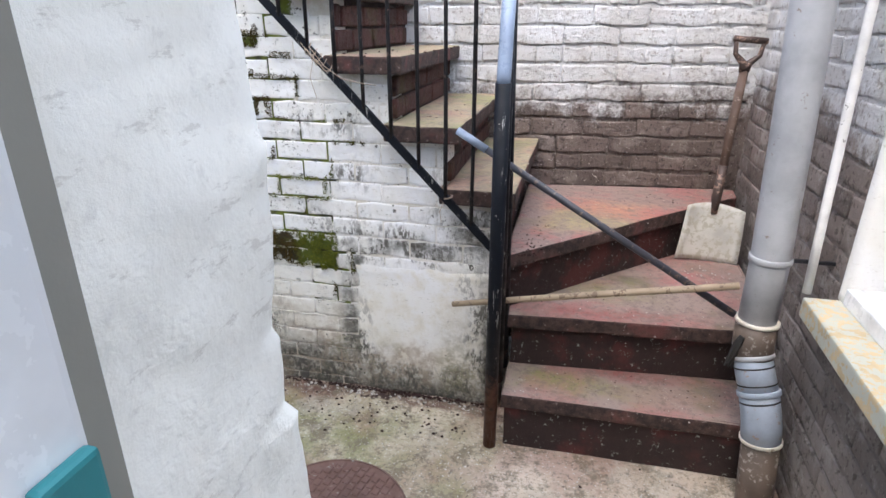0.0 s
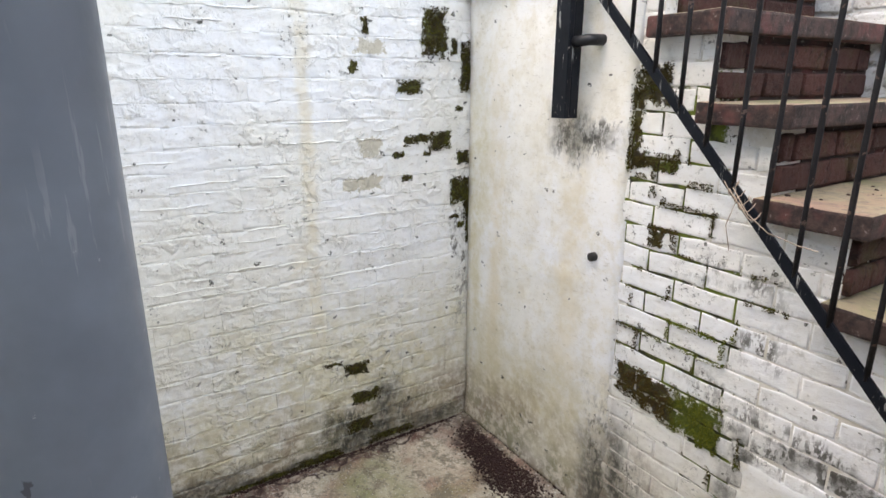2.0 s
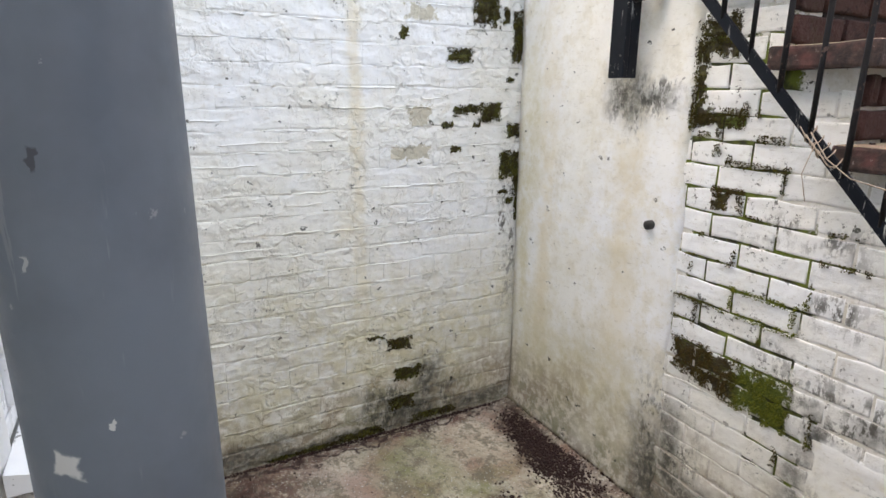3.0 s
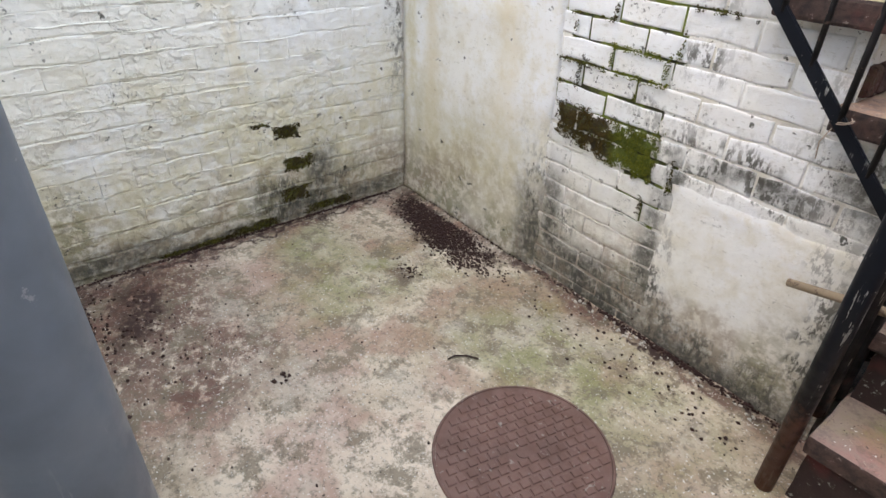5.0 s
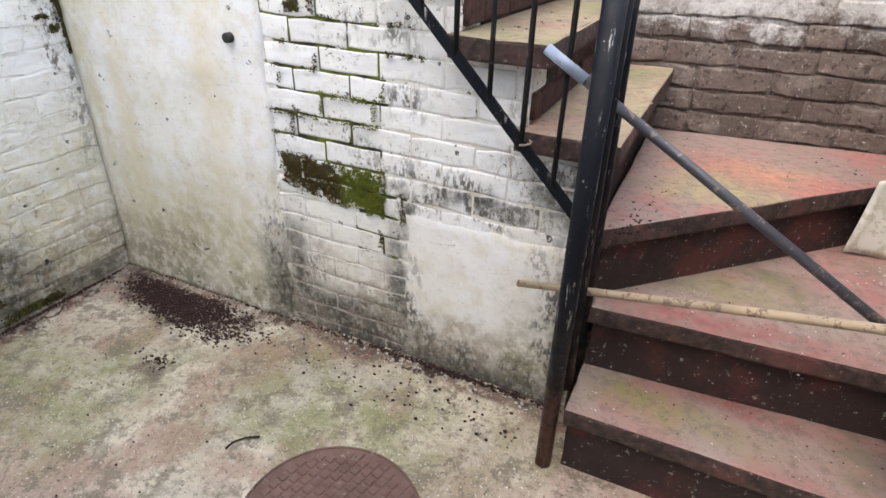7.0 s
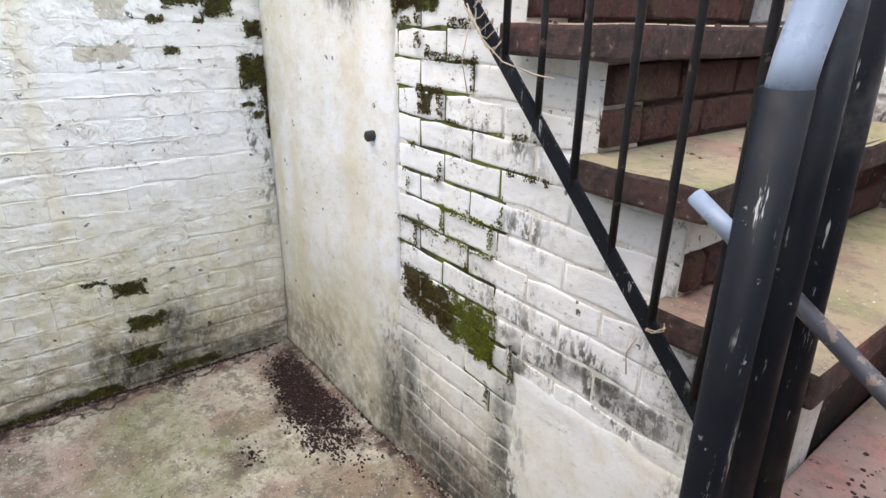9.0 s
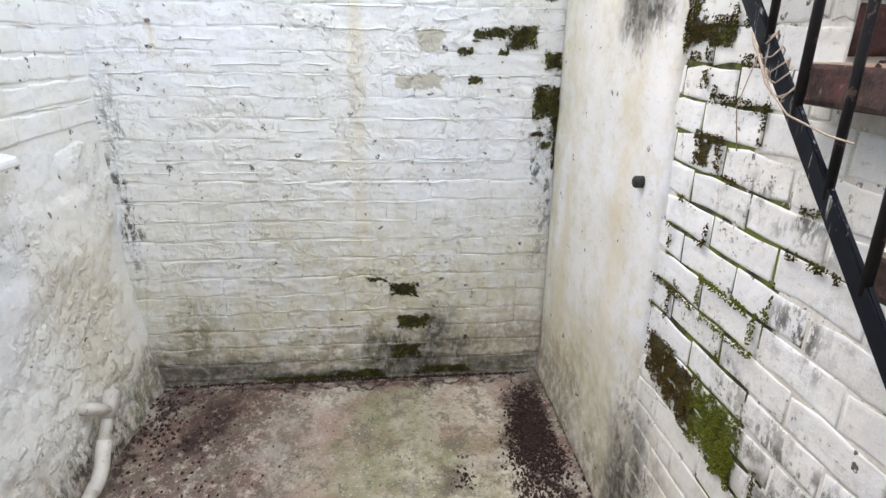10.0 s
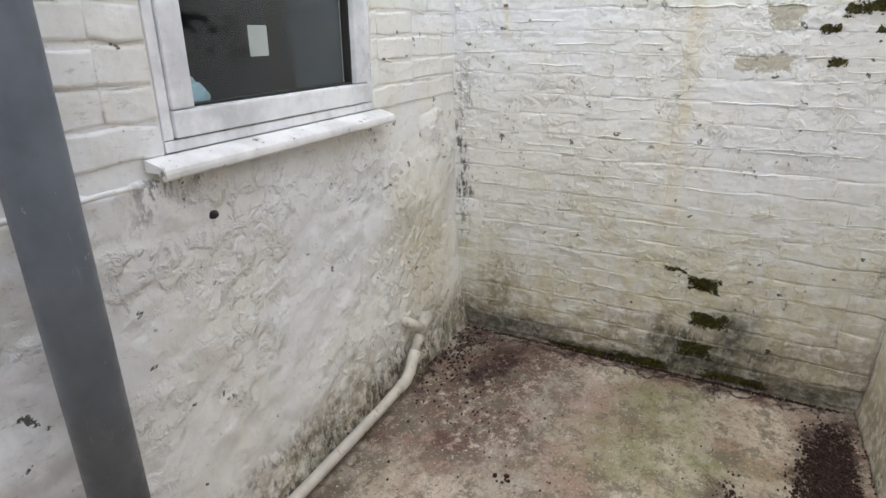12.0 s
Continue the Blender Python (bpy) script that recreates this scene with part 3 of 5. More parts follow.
# ---- setting ----
BACK = lambda x: 0.91 + 0.1375 * (x - 1.9)
RIGHT = lambda y: 2.745 + 0.04 * y
HOUSE = -1.55

rng = random.Random(4)


def rough_slab(x0, x1, y_back, y_front, z0, z1, step, lump, bulge=None, scale=5.0, ragged=None):
    """A slab whose front (+y) face is an uneven grid, closed behind."""
    nx, nz = max(2, round((x1 - x0) / step)), max(2, round((z1 - z0) / step))
    bm = bmesh.new()
    front, rear = [], []
    for k in range(nz + 1):
        z = z0 + (z1 - z0) * k / nz
        rf, rr = [], []
        for j in range(nx + 1):
            x = x0 + (x1 - x0) * j / nx
            d = lump * (noise.fractal(Vector((x * scale, y_front * 3, z * scale)), 0.8, 2.0, 4))
            d += lump * 0.35 * noise.noise(Vector((x * scale * 5, 7.7, z * scale * 5)))
            d += bulge(x, z) if bulge else 0.0
            px, pz = x, z
            if ragged:
                ends = (j == nx and "e" in ragged) or (j == 0 and "w" in ragged) or (k == nz and "t" in ragged)
                d -= 0.008 * ends
                inner = 1.0 if ends else 0.5 * ((j == nx - 1 and "e" in ragged) or (j == 1 and "w" in ragged) or (k == nz - 1 and "t" in ragged))
                px += inner * 0.02 * noise.noise(Vector((x * 3, 5.5, z * 13)))
                pz += inner * 0.02 * noise.noise(Vector((x * 13, 1.5, z * 3))) * (k > 0)
            rf.append(bm.verts.new((px, y_front + d, pz)))
            rr.append(bm.verts.new((x, y_back, z)))
        front.append(rf), rear.append(rr)
    for k in range(nz):
        for j in range(nx):
            bm.faces.new((front[k][j], front[k + 1][j], front[k + 1][j + 1], front[k][j + 1]))
    for j in range(nx):
        bm.faces.new((front[nz][j], rear[nz][j], rear[nz][j + 1], front[nz][j + 1]))
        bm.faces.new((front[0][j + 1], rear[0][j + 1], rear[0][j], front[0][j]))
    for k in range(nz):
        bm.faces.new((front[k][0], rear[k][0], rear[k + 1][0], front[k + 1][0]))
        bm.faces.new((front[k + 1][nx], rear[k + 1][nx], rear[k][nx], front[k][nx]))
    bm.faces.new((rear[0][0], rear[0][nx], rear[nz][nx], rear[nz][0]))
    return bm


# ground
def floor_grid():
    bm = bmesh.new()
    nx, ny = 92, 56
    g = [[bm.verts.new((-0.1 + 2.95 * j / nx, -1.75 + 1.85 * k / ny, 0.0)) for j in range(nx + 1)] for k in range(ny + 1)]
    for row in g:
        for v in row:
            v.co.z = 0.004 * noise.fractal(v.co * 4, 0.9, 2.0, 4) + 0.018 * max(0, 1 - abs(v.co.y) / 0.07) * (0.6 + 0.6 * noise.noise(v.co * 9)) * (v.co.x < 1.8)
    for k in range(ny):
        for j in range(nx):
            bm.faces.new((g[k][j], g[k][j + 1], g[k + 1][j + 1], g[k + 1][j]))
    add_box(bm, -0.1, 2.85, -1.75, 0.1, -0.2, -0.03)
    return bm


floor = structure("floor", floor_grid(), concrete, "stained, gritty and mossy concrete yard floor", "floor", True)
ground = structure("ground", box(-300, 300, -300, 300, -0.4, -0.21), concrete, "plain ground beyond the yard walls", "ground")
room_floor = structure("floor_passage", box(0.0, 3.2, -4.0, -1.751, -0.2, -0.005), concrete, "plain floor inside the doorway", "floor")

# walls
BRICK_DEEP = 0.008
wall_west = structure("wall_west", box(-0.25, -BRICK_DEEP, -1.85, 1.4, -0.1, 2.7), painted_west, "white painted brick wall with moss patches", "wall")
wall_back = structure("wall_back", prism([(-0.2, BACK(-0.2) + 0.01), (3.1, BACK(3.1) + 0.01), (3.1, BACK(3.1) + 0.25), (-0.2, BACK(-0.2) + 0.25)], -0.1, 2.9), back_brick, "brick wall painted white above bare brown courses", "wall")


def flank_outline():
    pts = [(-0.05, -0.1), (1.84, -0.1), (1.84, TOPS[0] - T)]
    for k in range(1, 6):
        pts += [(NOSE[k] - 0.047, TOPS[k - 1] - T), (NOSE[k] - 0.047, TOPS[k] - T)]
    return pts + [(-0.05, TOPS[5] - T)]


def upright(outline, y0, y1):
    bm = bmesh.new()
    a = [bm.verts.new((x, y0, z)) for x, z in outline]
    b = [bm.verts.new((x, y1, z)) for x, z in outline]
    bm.faces.new(a), bm.faces.new(b[::-1])
    n = len(a)
    for k in range(n):
        bm.faces.new((a[k], b[k], b[(k + 1) % n], a[(k + 1) % n]))
    return bm


NOSE = [1.87, 1.685, 1.50, 1.31, 1.13, 0.95]
TOPS = [0.857, 1.055, 1.262, 1.48, 1.70, 1.92]
T = 0.055
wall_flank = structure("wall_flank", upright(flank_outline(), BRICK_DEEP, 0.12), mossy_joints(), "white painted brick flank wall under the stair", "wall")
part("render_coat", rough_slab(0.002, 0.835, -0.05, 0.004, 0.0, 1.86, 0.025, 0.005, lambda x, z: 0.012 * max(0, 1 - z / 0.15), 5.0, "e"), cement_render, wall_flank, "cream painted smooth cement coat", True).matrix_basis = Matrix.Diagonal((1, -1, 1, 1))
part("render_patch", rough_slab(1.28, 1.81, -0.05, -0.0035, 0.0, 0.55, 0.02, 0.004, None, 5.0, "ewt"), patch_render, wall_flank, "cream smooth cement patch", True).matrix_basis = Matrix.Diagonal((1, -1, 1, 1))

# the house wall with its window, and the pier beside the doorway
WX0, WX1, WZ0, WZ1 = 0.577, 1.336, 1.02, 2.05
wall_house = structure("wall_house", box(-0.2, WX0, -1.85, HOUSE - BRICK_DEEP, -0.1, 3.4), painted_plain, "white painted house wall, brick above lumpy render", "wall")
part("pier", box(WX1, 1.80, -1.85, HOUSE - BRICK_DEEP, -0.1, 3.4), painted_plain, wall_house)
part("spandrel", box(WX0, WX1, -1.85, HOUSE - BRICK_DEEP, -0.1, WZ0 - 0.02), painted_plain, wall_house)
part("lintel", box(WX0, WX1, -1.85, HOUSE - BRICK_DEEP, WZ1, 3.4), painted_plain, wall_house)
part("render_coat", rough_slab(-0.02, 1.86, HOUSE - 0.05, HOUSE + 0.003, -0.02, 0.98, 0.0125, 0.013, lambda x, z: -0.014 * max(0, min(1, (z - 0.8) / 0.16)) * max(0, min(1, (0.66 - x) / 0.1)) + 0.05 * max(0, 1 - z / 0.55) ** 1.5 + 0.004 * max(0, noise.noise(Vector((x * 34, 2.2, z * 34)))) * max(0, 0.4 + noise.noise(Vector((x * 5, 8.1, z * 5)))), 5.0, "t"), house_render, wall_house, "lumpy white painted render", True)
# Added dark sheets hide the lit white reveal, so the opening looks unlit.
part("inner_lining", box(WX0 + 0.0005, WX0 + 0.006, -1.849, -1.62, WZ0, WZ1), unlit_room, wall_house)
part("inner_lining", box(WX1 - 0.006, WX1 - 0.0005, -1.849, -1.62, WZ0, WZ1), unlit_room, wall_house)
part("render_ledge", tube([(1.41, HOUSE + 0.012, 0.977), (1.5, HOUSE + 0.018, 0.98), (1.62, HOUSE + 0.015, 0.977), (1.84, HOUSE + 0.013, 0.979)], 0.006, 8), house_render, wall_house, "", True)


def ragged_end():
    """The broken, thickly painted end of the house wall at the doorway."""
    bm = bmesh.new()
    nz, ring = 420, 26
    rows = []
    for k in range(nz + 1):
        z = -0.02 + 2.66 * k / nz
        cx = 1.883 if z > 1.314 else 1.879 + 0.085 * (z - 1.205) if z > 1.205 else 1.884 if z > 1.155 else 1.893
        cx += 0.0025 * noise.noise(Vector((0, 3, z * 11))) + 0.002 * noise.noise(Vector((4, 1, z * 40)))
        row = []
        for j in range(ring + 1):
            s = j / ring
            x, y = (1.79 + (cx - 1.79) * s / 0.3, HOUSE + 0.004) if s < 0.3 else (1.88 + (cx - 1.88) * max(0.0, 1 - (s - 0.3) / 0.2), HOUSE + 0.004 - 0.134 * (s - 0.3) / 0.7)
            round_off = max(0, 1 - abs(s - 0.3) / 0.06) * 0.006
            d = 0.0035 * noise.fractal(Vector((x * 9, y * 9, z * 9)), 0.8, 2.0, 4)
            row.append(bm.verts.new((x - round_off + (d if s >= 0.3 else 0), y - round_off + (d if s < 0.3 else 0), z)))
        rows.append(row)
    for a, b in zip(rows, rows[1:]):
        for j in range(ring):
            bm.faces.new((a[j + 1], a[j], b[j], b[j + 1]))
    add_box(bm, 1.79, 1.86, -1.84, HOUSE - 0.02, -0.05, 2.66)
    return bm


part("ragged_end", ragged_end(), thick_paint, wall_house, "thick lumpy white paint on the broken wall end", True)

# the wall along the stair foot with its own window
wall_right = structure("wall_right", prism([(RIGHT(-1.4) + 0.012, -1.4), (3.1, -1.4), (3.1, 1.2), (RIGHT(1.2) + 0.012, 1.2)], -0.1, 0.645), sill_brick, "weathered brick wall under a window", "wall")
part("upper_wall", prism([(RIGHT(-0.3) + 0.012, -0.3), (3.1, -0.3), (3.1, 1.2), (RIGHT(1.2) + 0.012, 1.2)], 0.646, 2.2), right_brick, wall_right, "brown brick patchily painted white")
part("far_pier", prism([(RIGHT(-4.0), -4.0), (3.1, -4.0), (3.1, -1.401), (RIGHT(-1.401), -1.401)], -0.1, 2.3), painted_plain, wall_right)
part("over_window", prism([(RIGHT(-1.4) + 0.004, -1.4), (3.1, -1.4), (3.1, -0.301), (RIGHT(-0.301) + 0.004, -0.301)], 1.95, 2.2), painted_plain, wall_right)
reveal = rough_slab(RIGHT(-0.3) + 0.004, 2.9, -0.32, -0.292, 0.7, 1.95, 0.02, 0.006)
for v in reveal.verts:
    v.co.y = -0.304 - (v.co.y + 0.292)
bmesh.ops.reverse_faces(reveal, faces=list(reveal.faces))
part("reveal", reveal, thick_paint, wall_right, "white painted window reveal", True)

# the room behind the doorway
# Unseen rooms; their walls are coloured dark so the windows look unlit.
passage = structure("wall_passage", box(0.0, 0.1, -4.0, -1.86, -0.1, 2.4), unlit_room, "plain inner walls behind the doorway, mostly coloured dark to look unlit", "wall")
part("end_wall", box(0.0, 3.2, -4.1, -4.0, -0.1, 2.4), unlit_room, passage)
part("partition", box(1.70, 1.80, -4.0, -1.851, -0.1, 2.6), plaster, passage)
part("room_roof", box(0.101, 1.699, -2.7, -1.851, 2.4, 2.5), plaster, passage)
structure("ceiling", box(0.0, 3.2, -4.1, -2.7, 2.4, 2.5), plaster, "plain white ceiling inside the doorway", "ceiling")

# ---- doorway ----
door_frame = tagged(empty("door_frame", (1.88, -1.77, 0)), "white plastic door frame against the painted wall end", "door frame", "", "structure")


def at_home(ob):
    """Keeps a part where it was drawn in the world, under a parent that stands elsewhere."""
    ob.matrix_parent_inverse = ob.parent.matrix_basis.inverted()
    return ob


at_home(part("jamb", box(1.85, 1.896, -1.85, -1.694, 0.0, 2.6, 0.004), white_plastic, door_frame))
at_home(part("seal", box(1.85, 1.893, -1.6935, -1.682, 0.0, 2.6), seal_grey, door_frame, "dark grey rubber seal"))
at_home(part("packer", box(1.8962, 1.902, -1.718, -1.697, 1.19, 1.25, 0.002), teal, door_frame, "teal plastic packer"))


# ---- windows ----
def window_set(name, width, height, label):
    """A plastic casement: outer frame, sash, bead, pane. Local x across, y out, z up."""
    win = tagged(empty(name), label, "window", "", "structure")
    o, s = 0.024, 0.056
    bars = [("frame_bar", 0, width, 0, o), ("frame_bar", 0, width, height - o, height), ("frame_bar", 0, o, o + 0.001, height - o - 0.001), ("frame_bar", width - o, width, o + 0.001, height - o - 0.001)]
    for n, x0, x1, z0, z1 in bars:
        part(n, box(x0, x1, -0.06, 0.0, z0, z1, 0.004), white_plastic, win)
    a, b, c, d = o + 0.003, width - o - 0.003, o + 0.003, height - o - 0.003
    for n, x0, x1, z0, z1 in (("sash_bar", a, b, c, c + s), ("sash_bar", a, b, d - s, d), ("sash_bar", a, a + s, c + s + 0.001, d - s - 0.001), ("sash_bar", b - s, b, c + s + 0.001, d - s - 0.001)):
        part(n, box(x0, x1, -0.05, 0.006, z0, z1, 0.006), white_plastic, win)
    for n, x0, x1, z0, z1 in (("gasket", a + s, b - s, c + s, c + s + 0.006), ("gasket", a + s, b - s, d - s - 0.006, d - s), ("gasket", a + s, a + s + 0.006, c + s, d - s), ("gasket", b - s - 0.006, b - s, c + s, d - s)):
        part(n, box(x0, x1, -0.04, -0.012, z0 + 0.0005, z1 - 0.0005), rubber, win)
    pane = part("pane", box(a + s - 0.005, b - s + 0.005, -0.03, -0.024, c + s - 0.005, d - s + 0.005), glass, win, "dark clear glass pane")
    pane.visible_shadow = False
    return win


window_1 = window_set("window_1", WX1 - WX0 - 0.006, WZ1 - WZ0 - 0.002, "white plastic window with dark glass above a sill")
window_1.matrix_basis = pose(WX0 + 0.003, HOUSE - 0.006, WZ0 + 0.001)
window_2 = window_set("window_2", 1.08, 1.2, "white plastic window above an ochre stone sill")
window_2.matrix_basis = pose(2.83, -1.395, 0.745, 0, 0, 90)

# plastic sill of the house window, with a drooping nose
def nosed_sill(length, depth):
    bm = bmesh.new()
    prof = [(0.0, 0.0), (0.0, 0.024), (depth * 0.85, 0.012), (depth * 0.96, 0.008), (depth, 0.0), (depth, -0.008), (depth - 0.004, -0.013), (depth - 0.011, -0.013), (depth - 0.014, -0.006), (depth * 0.6, 0.0)]
    ends = [[bm.verts.new((x, y, z)) for y, z in prof] for x in (0.0, length)]
    n = len(prof)
    for k in range(n):
        bm.faces.new((ends[0][k], ends[0][(k + 1) % n], ends[1][(k + 1) % n], ends[1][k]))
    bm.faces.new(ends[0][::-1]), bm.faces.new(ends[1])
    bmesh.ops.recalc_face_normals(bm, faces=list(bm.faces))
    return bm


sill_1 = tagged(part("window_sill", nosed_sill(0.842, 0.058), sill_white, None), "white plastic window sill speckled with dirt", "window sill", "", "structure")
sill_1.matrix_basis = pose(0.546, HOUSE - 0.004, 0.996)
sill_2 = tagged(empty("stone_sill", (2.7, -0.8, 0.646)), "ochre painted stone sill with flaking edges", "window sill", "", "structure")
at_home(part("slab", prism([(2.652, -0.285), (2.612, -1.399), (2.9, -1.399), (2.9, -0.285)], 0.6455, 0.70, 0.006), ochre_sill, sill_2))
at_home(part("cill_strip", prism([(2.735, -0.31), (2.715, -1.398), (2.828, -1.398), (2.828, -0.31)], 0.7005, 0.744, 0.004), white_plastic, sill_2, "white plastic cill"))
room_2 = structure("wall_room_beyond", box(3.101, 3.2, -4.0, 1.2, -0.1, 2.2), unlit_room, "plain inner wall, coloured dark to look unlit", "wall")

# Added unseen board to carry the pale blue lump.
part("inner_sill", box(WX0 + 0.007, WX1 - 0.007, -1.849, -1.63, WZ0 + 0.02, WZ0 + 0.04, 0.003), plaster, wall_house)
# Added lump; it stands in for an indistinct pale blue patch in the pane.
bag = bmesh.new()
bmesh.ops.create_icosphere(bag, subdivisions=4, radius=1.0)
for v in bag.verts:
    k = 1.0 + 0.3 * noise.fractal(v.co * 1.7, 0.9, 2.0, 4)
    v.co = Vector((1.18 + 0.045 * k * v.co.x, -1.645 + 0.018 * k * v.co.y, max(1.0605, 1.1 + 0.055 * k * v.co.z)))
tagged(link("plastic_bag", bag, lump_blue, None, "", True), "pale blue lump behind the glass, added for an indistinct glimmer", "bag")
notice = tagged(link("notice", box(0.966, 1.028, -1.602, -1.6, 1.195, 1.265), paper_white), "small white paper notice stuck inside the glass", "notice")

# ---- stair ----
stair = tagged(empty("staircase", (1.9, 0.4, 0)), "steep masonry stair with worn red and ochre treads", "staircase")


def stair_part(name, bm, material, label=""):
    return at_home(part(name, bm, material, stair, label))


def worn(bm, amount=0.004):
    """Chips and wobbles along the edges of a slab."""
    bmesh.ops.subdivide_edges(bm, edges=[e for e in bm.edges if e.calc_length() > 0.15], cuts=7)
    for v in bm.verts:
        n = noise.noise_vector(v.co * 14)
        v.co += Vector((n.x, n.y, n.z * 0.7)) * amount
    return bm


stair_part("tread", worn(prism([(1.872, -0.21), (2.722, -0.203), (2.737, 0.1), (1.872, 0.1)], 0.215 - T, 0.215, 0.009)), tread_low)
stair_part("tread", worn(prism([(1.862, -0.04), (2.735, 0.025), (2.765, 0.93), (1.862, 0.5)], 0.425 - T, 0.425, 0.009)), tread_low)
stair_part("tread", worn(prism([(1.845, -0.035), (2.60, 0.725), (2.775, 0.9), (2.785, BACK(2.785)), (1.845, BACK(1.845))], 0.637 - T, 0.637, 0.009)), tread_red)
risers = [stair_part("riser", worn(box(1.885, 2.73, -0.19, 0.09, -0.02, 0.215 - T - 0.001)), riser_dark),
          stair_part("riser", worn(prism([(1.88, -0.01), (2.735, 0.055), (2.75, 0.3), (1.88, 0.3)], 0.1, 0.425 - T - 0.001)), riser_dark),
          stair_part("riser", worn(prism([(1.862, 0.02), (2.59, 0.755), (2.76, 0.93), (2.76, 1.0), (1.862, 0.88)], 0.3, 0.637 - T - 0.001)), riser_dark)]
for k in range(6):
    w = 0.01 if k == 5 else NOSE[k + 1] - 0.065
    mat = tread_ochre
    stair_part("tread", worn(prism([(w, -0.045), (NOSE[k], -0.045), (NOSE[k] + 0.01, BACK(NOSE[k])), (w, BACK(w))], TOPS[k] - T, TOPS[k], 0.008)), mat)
    below = TOPS[k - 1] if k else 0.637
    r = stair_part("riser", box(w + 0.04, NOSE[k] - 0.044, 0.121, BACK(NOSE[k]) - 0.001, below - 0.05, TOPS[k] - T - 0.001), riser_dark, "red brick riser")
    risers.append(r)

# ---- railing ----
railing = tagged(empty("stair_railing", (1.86, -0.2, 0)), "black painted iron stair railing with slim balusters", "railing")
BAR = lambda x: 2.532 - 1.028 * x


def rail_part(name, bm, material=None, label="", smooth=False):
    return at_home(part(name, bm, material or black_paint, railing, label, smooth))


def flat_bar(p, q, wide, thick):
    """A flat bar from p to q in an upright plane along x, its width up and down."""
    bm = bmesh.new()
    p, q = Vector(p), Vector(q)
    d = (q - p).normalized()
    up = Vector((-d.z, 0, d.x)) * (wide / 2)
    vs = [bm.verts.new(c + s * up + Vector((0, y, 0))) for c in (p, q) for s in (-1, 1) for y in (-thick / 2, thick / 2)]
    for q4 in ((0, 1, 3, 2), (4, 6, 7, 5), (0, 4, 5, 1), (2, 3, 7, 6), (0, 2, 6, 4), (1, 5, 7, 3)):
        bm.faces.new([vs[k] for k in q4])
    bmesh.ops.recalc_face_normals(bm, faces=list(bm.faces))
    bmesh.ops.bevel(bm, geom=list(bm.edges), offset=0.002, segments=2, affect="EDGES")
    return bm


rail_part("front_post", tube([(1.84, -0.207, 0.0), (1.8415, -0.235, 0.6), (1.8435, -0.264, 1.215)], 0.0215, 24), None, "", True)
rail_part("rear_post", tube([(1.85, -0.01, 0.2), (1.841, -0.072, 0.9), (1.83, -0.148, 1.75)], 0.0225, 24), None, "", True)
rail_part("middle_post", tube([(1.8455, -0.108, 0.2), (1.8415, -0.16, 0.9), (1.8395, -0.19, 1.35)], 0.021, 24), None, "", True)
# The pale blue here is the reflected sky, put into the tube's colour.
rail_part("grey_tube", tube([(1.8435, -0.263, 1.2), (1.8435, -0.256, 1.24), (1.841, -0.215, 1.34), (1.836, -0.135, 1.5)], [0.019, 0.019, 0.019, 0.019], 24), pale_tube, "bluish grey tube, its sky reflection painted into the colour", True)
rail_part("tie", box(1.835, 1.849, -0.24, -0.05, 0.64, 0.652, 0.002))
rail_part("bottom_rail", flat_bar((0.45, -0.075, BAR(0.45)), (1.84, -0.075, BAR(1.84)), 0.027, 0.01))
rail_part("handrail", flat_bar((0.45, -0.075, BAR(0.45) + 0.95), (1.835, -0.135, BAR(1.835) + 0.95), 0.035, 0.03))
for k in range(14):
    x = 1.735 - 0.0868 * k
    z = BAR(x)
    zs = [z + 0.95 * j / 6 for j in range(7)]
    rail_part("baluster", tube([(x + 0.0015 * math.sin(7 * j + k), -0.075, h) for j, h in enumerate(zs)], [0.0064 + 0.0005 * math.sin(11 * j + 3 * k) for j in range(7)], 10), baluster_iron, "", True)
rail_part("wall_post", box(0.575, 0.637, -0.085, -0.065, 1.416, 2.6, 0.003))
rail_part("wall_post_web", box(0.628, 0.637, -0.0645, -0.03, 1.416, 2.6, 0.002))
bracket = rail_part("wall_bracket", tube([(0.63, -0.06, 1.645), (0.685, -0.05, 1.65), (0.7, 0.0, 1.65)], 0.017, 12), rust_black, "rusty wall bracket", True)

# ---- pipes ----
down = tagged(empty("downpipe", (1.65, -1.431, 0)), "slate grey plastic downpipe beside the doorway", "downpipe")
at_home(part("pipe", tube([(1.65, -1.431, -0.01), (1.65, -1.431, 1.0), (1.65, -1.431, 2.0), (1.65, -1.431, 3.2)], 0.047, 40), grey_plastic, down, "", True))
at_home(part("pipe_clip", box(1.62, 1.68, -1.56, -1.46, 2.3, 2.33, 0.003), grey_plastic, down))

soil = tagged(empty("soil_pipe", (2.67, -0.28, 0)), "weathered grey soil pipe with bluish couplings and a bend", "soil pipe")
up_axis = [Vector((2.588, -0.2, 0.5)), Vector((2.586, -0.197, 0.76)), Vector((2.57, -0.19, 1.12)), Vector((2.555, -0.185, 1.4)), Vector((2.54, -0.185, 2.8))]
at_home(part("upper_pipe", tube(up_axis, 0.05, 32), pale_plastic, soil, "", True))
at_home(part("lower_pipe", tube([(2.665, -0.285, -0.01), (2.655, -0.285, 0.09), (2.641, -0.283, 0.24)], 0.051, 32), grimy_plastic, soil, "grimy brown lower pipe", True))
at_home(part("bend", tube([(2.641, -0.283, 0.23), (2.636, -0.277, 0.28), (2.628, -0.265, 0.325), (2.618, -0.25, 0.372)], 0.0535, 32), blue_plastic, soil, "bluish grey bend", True))
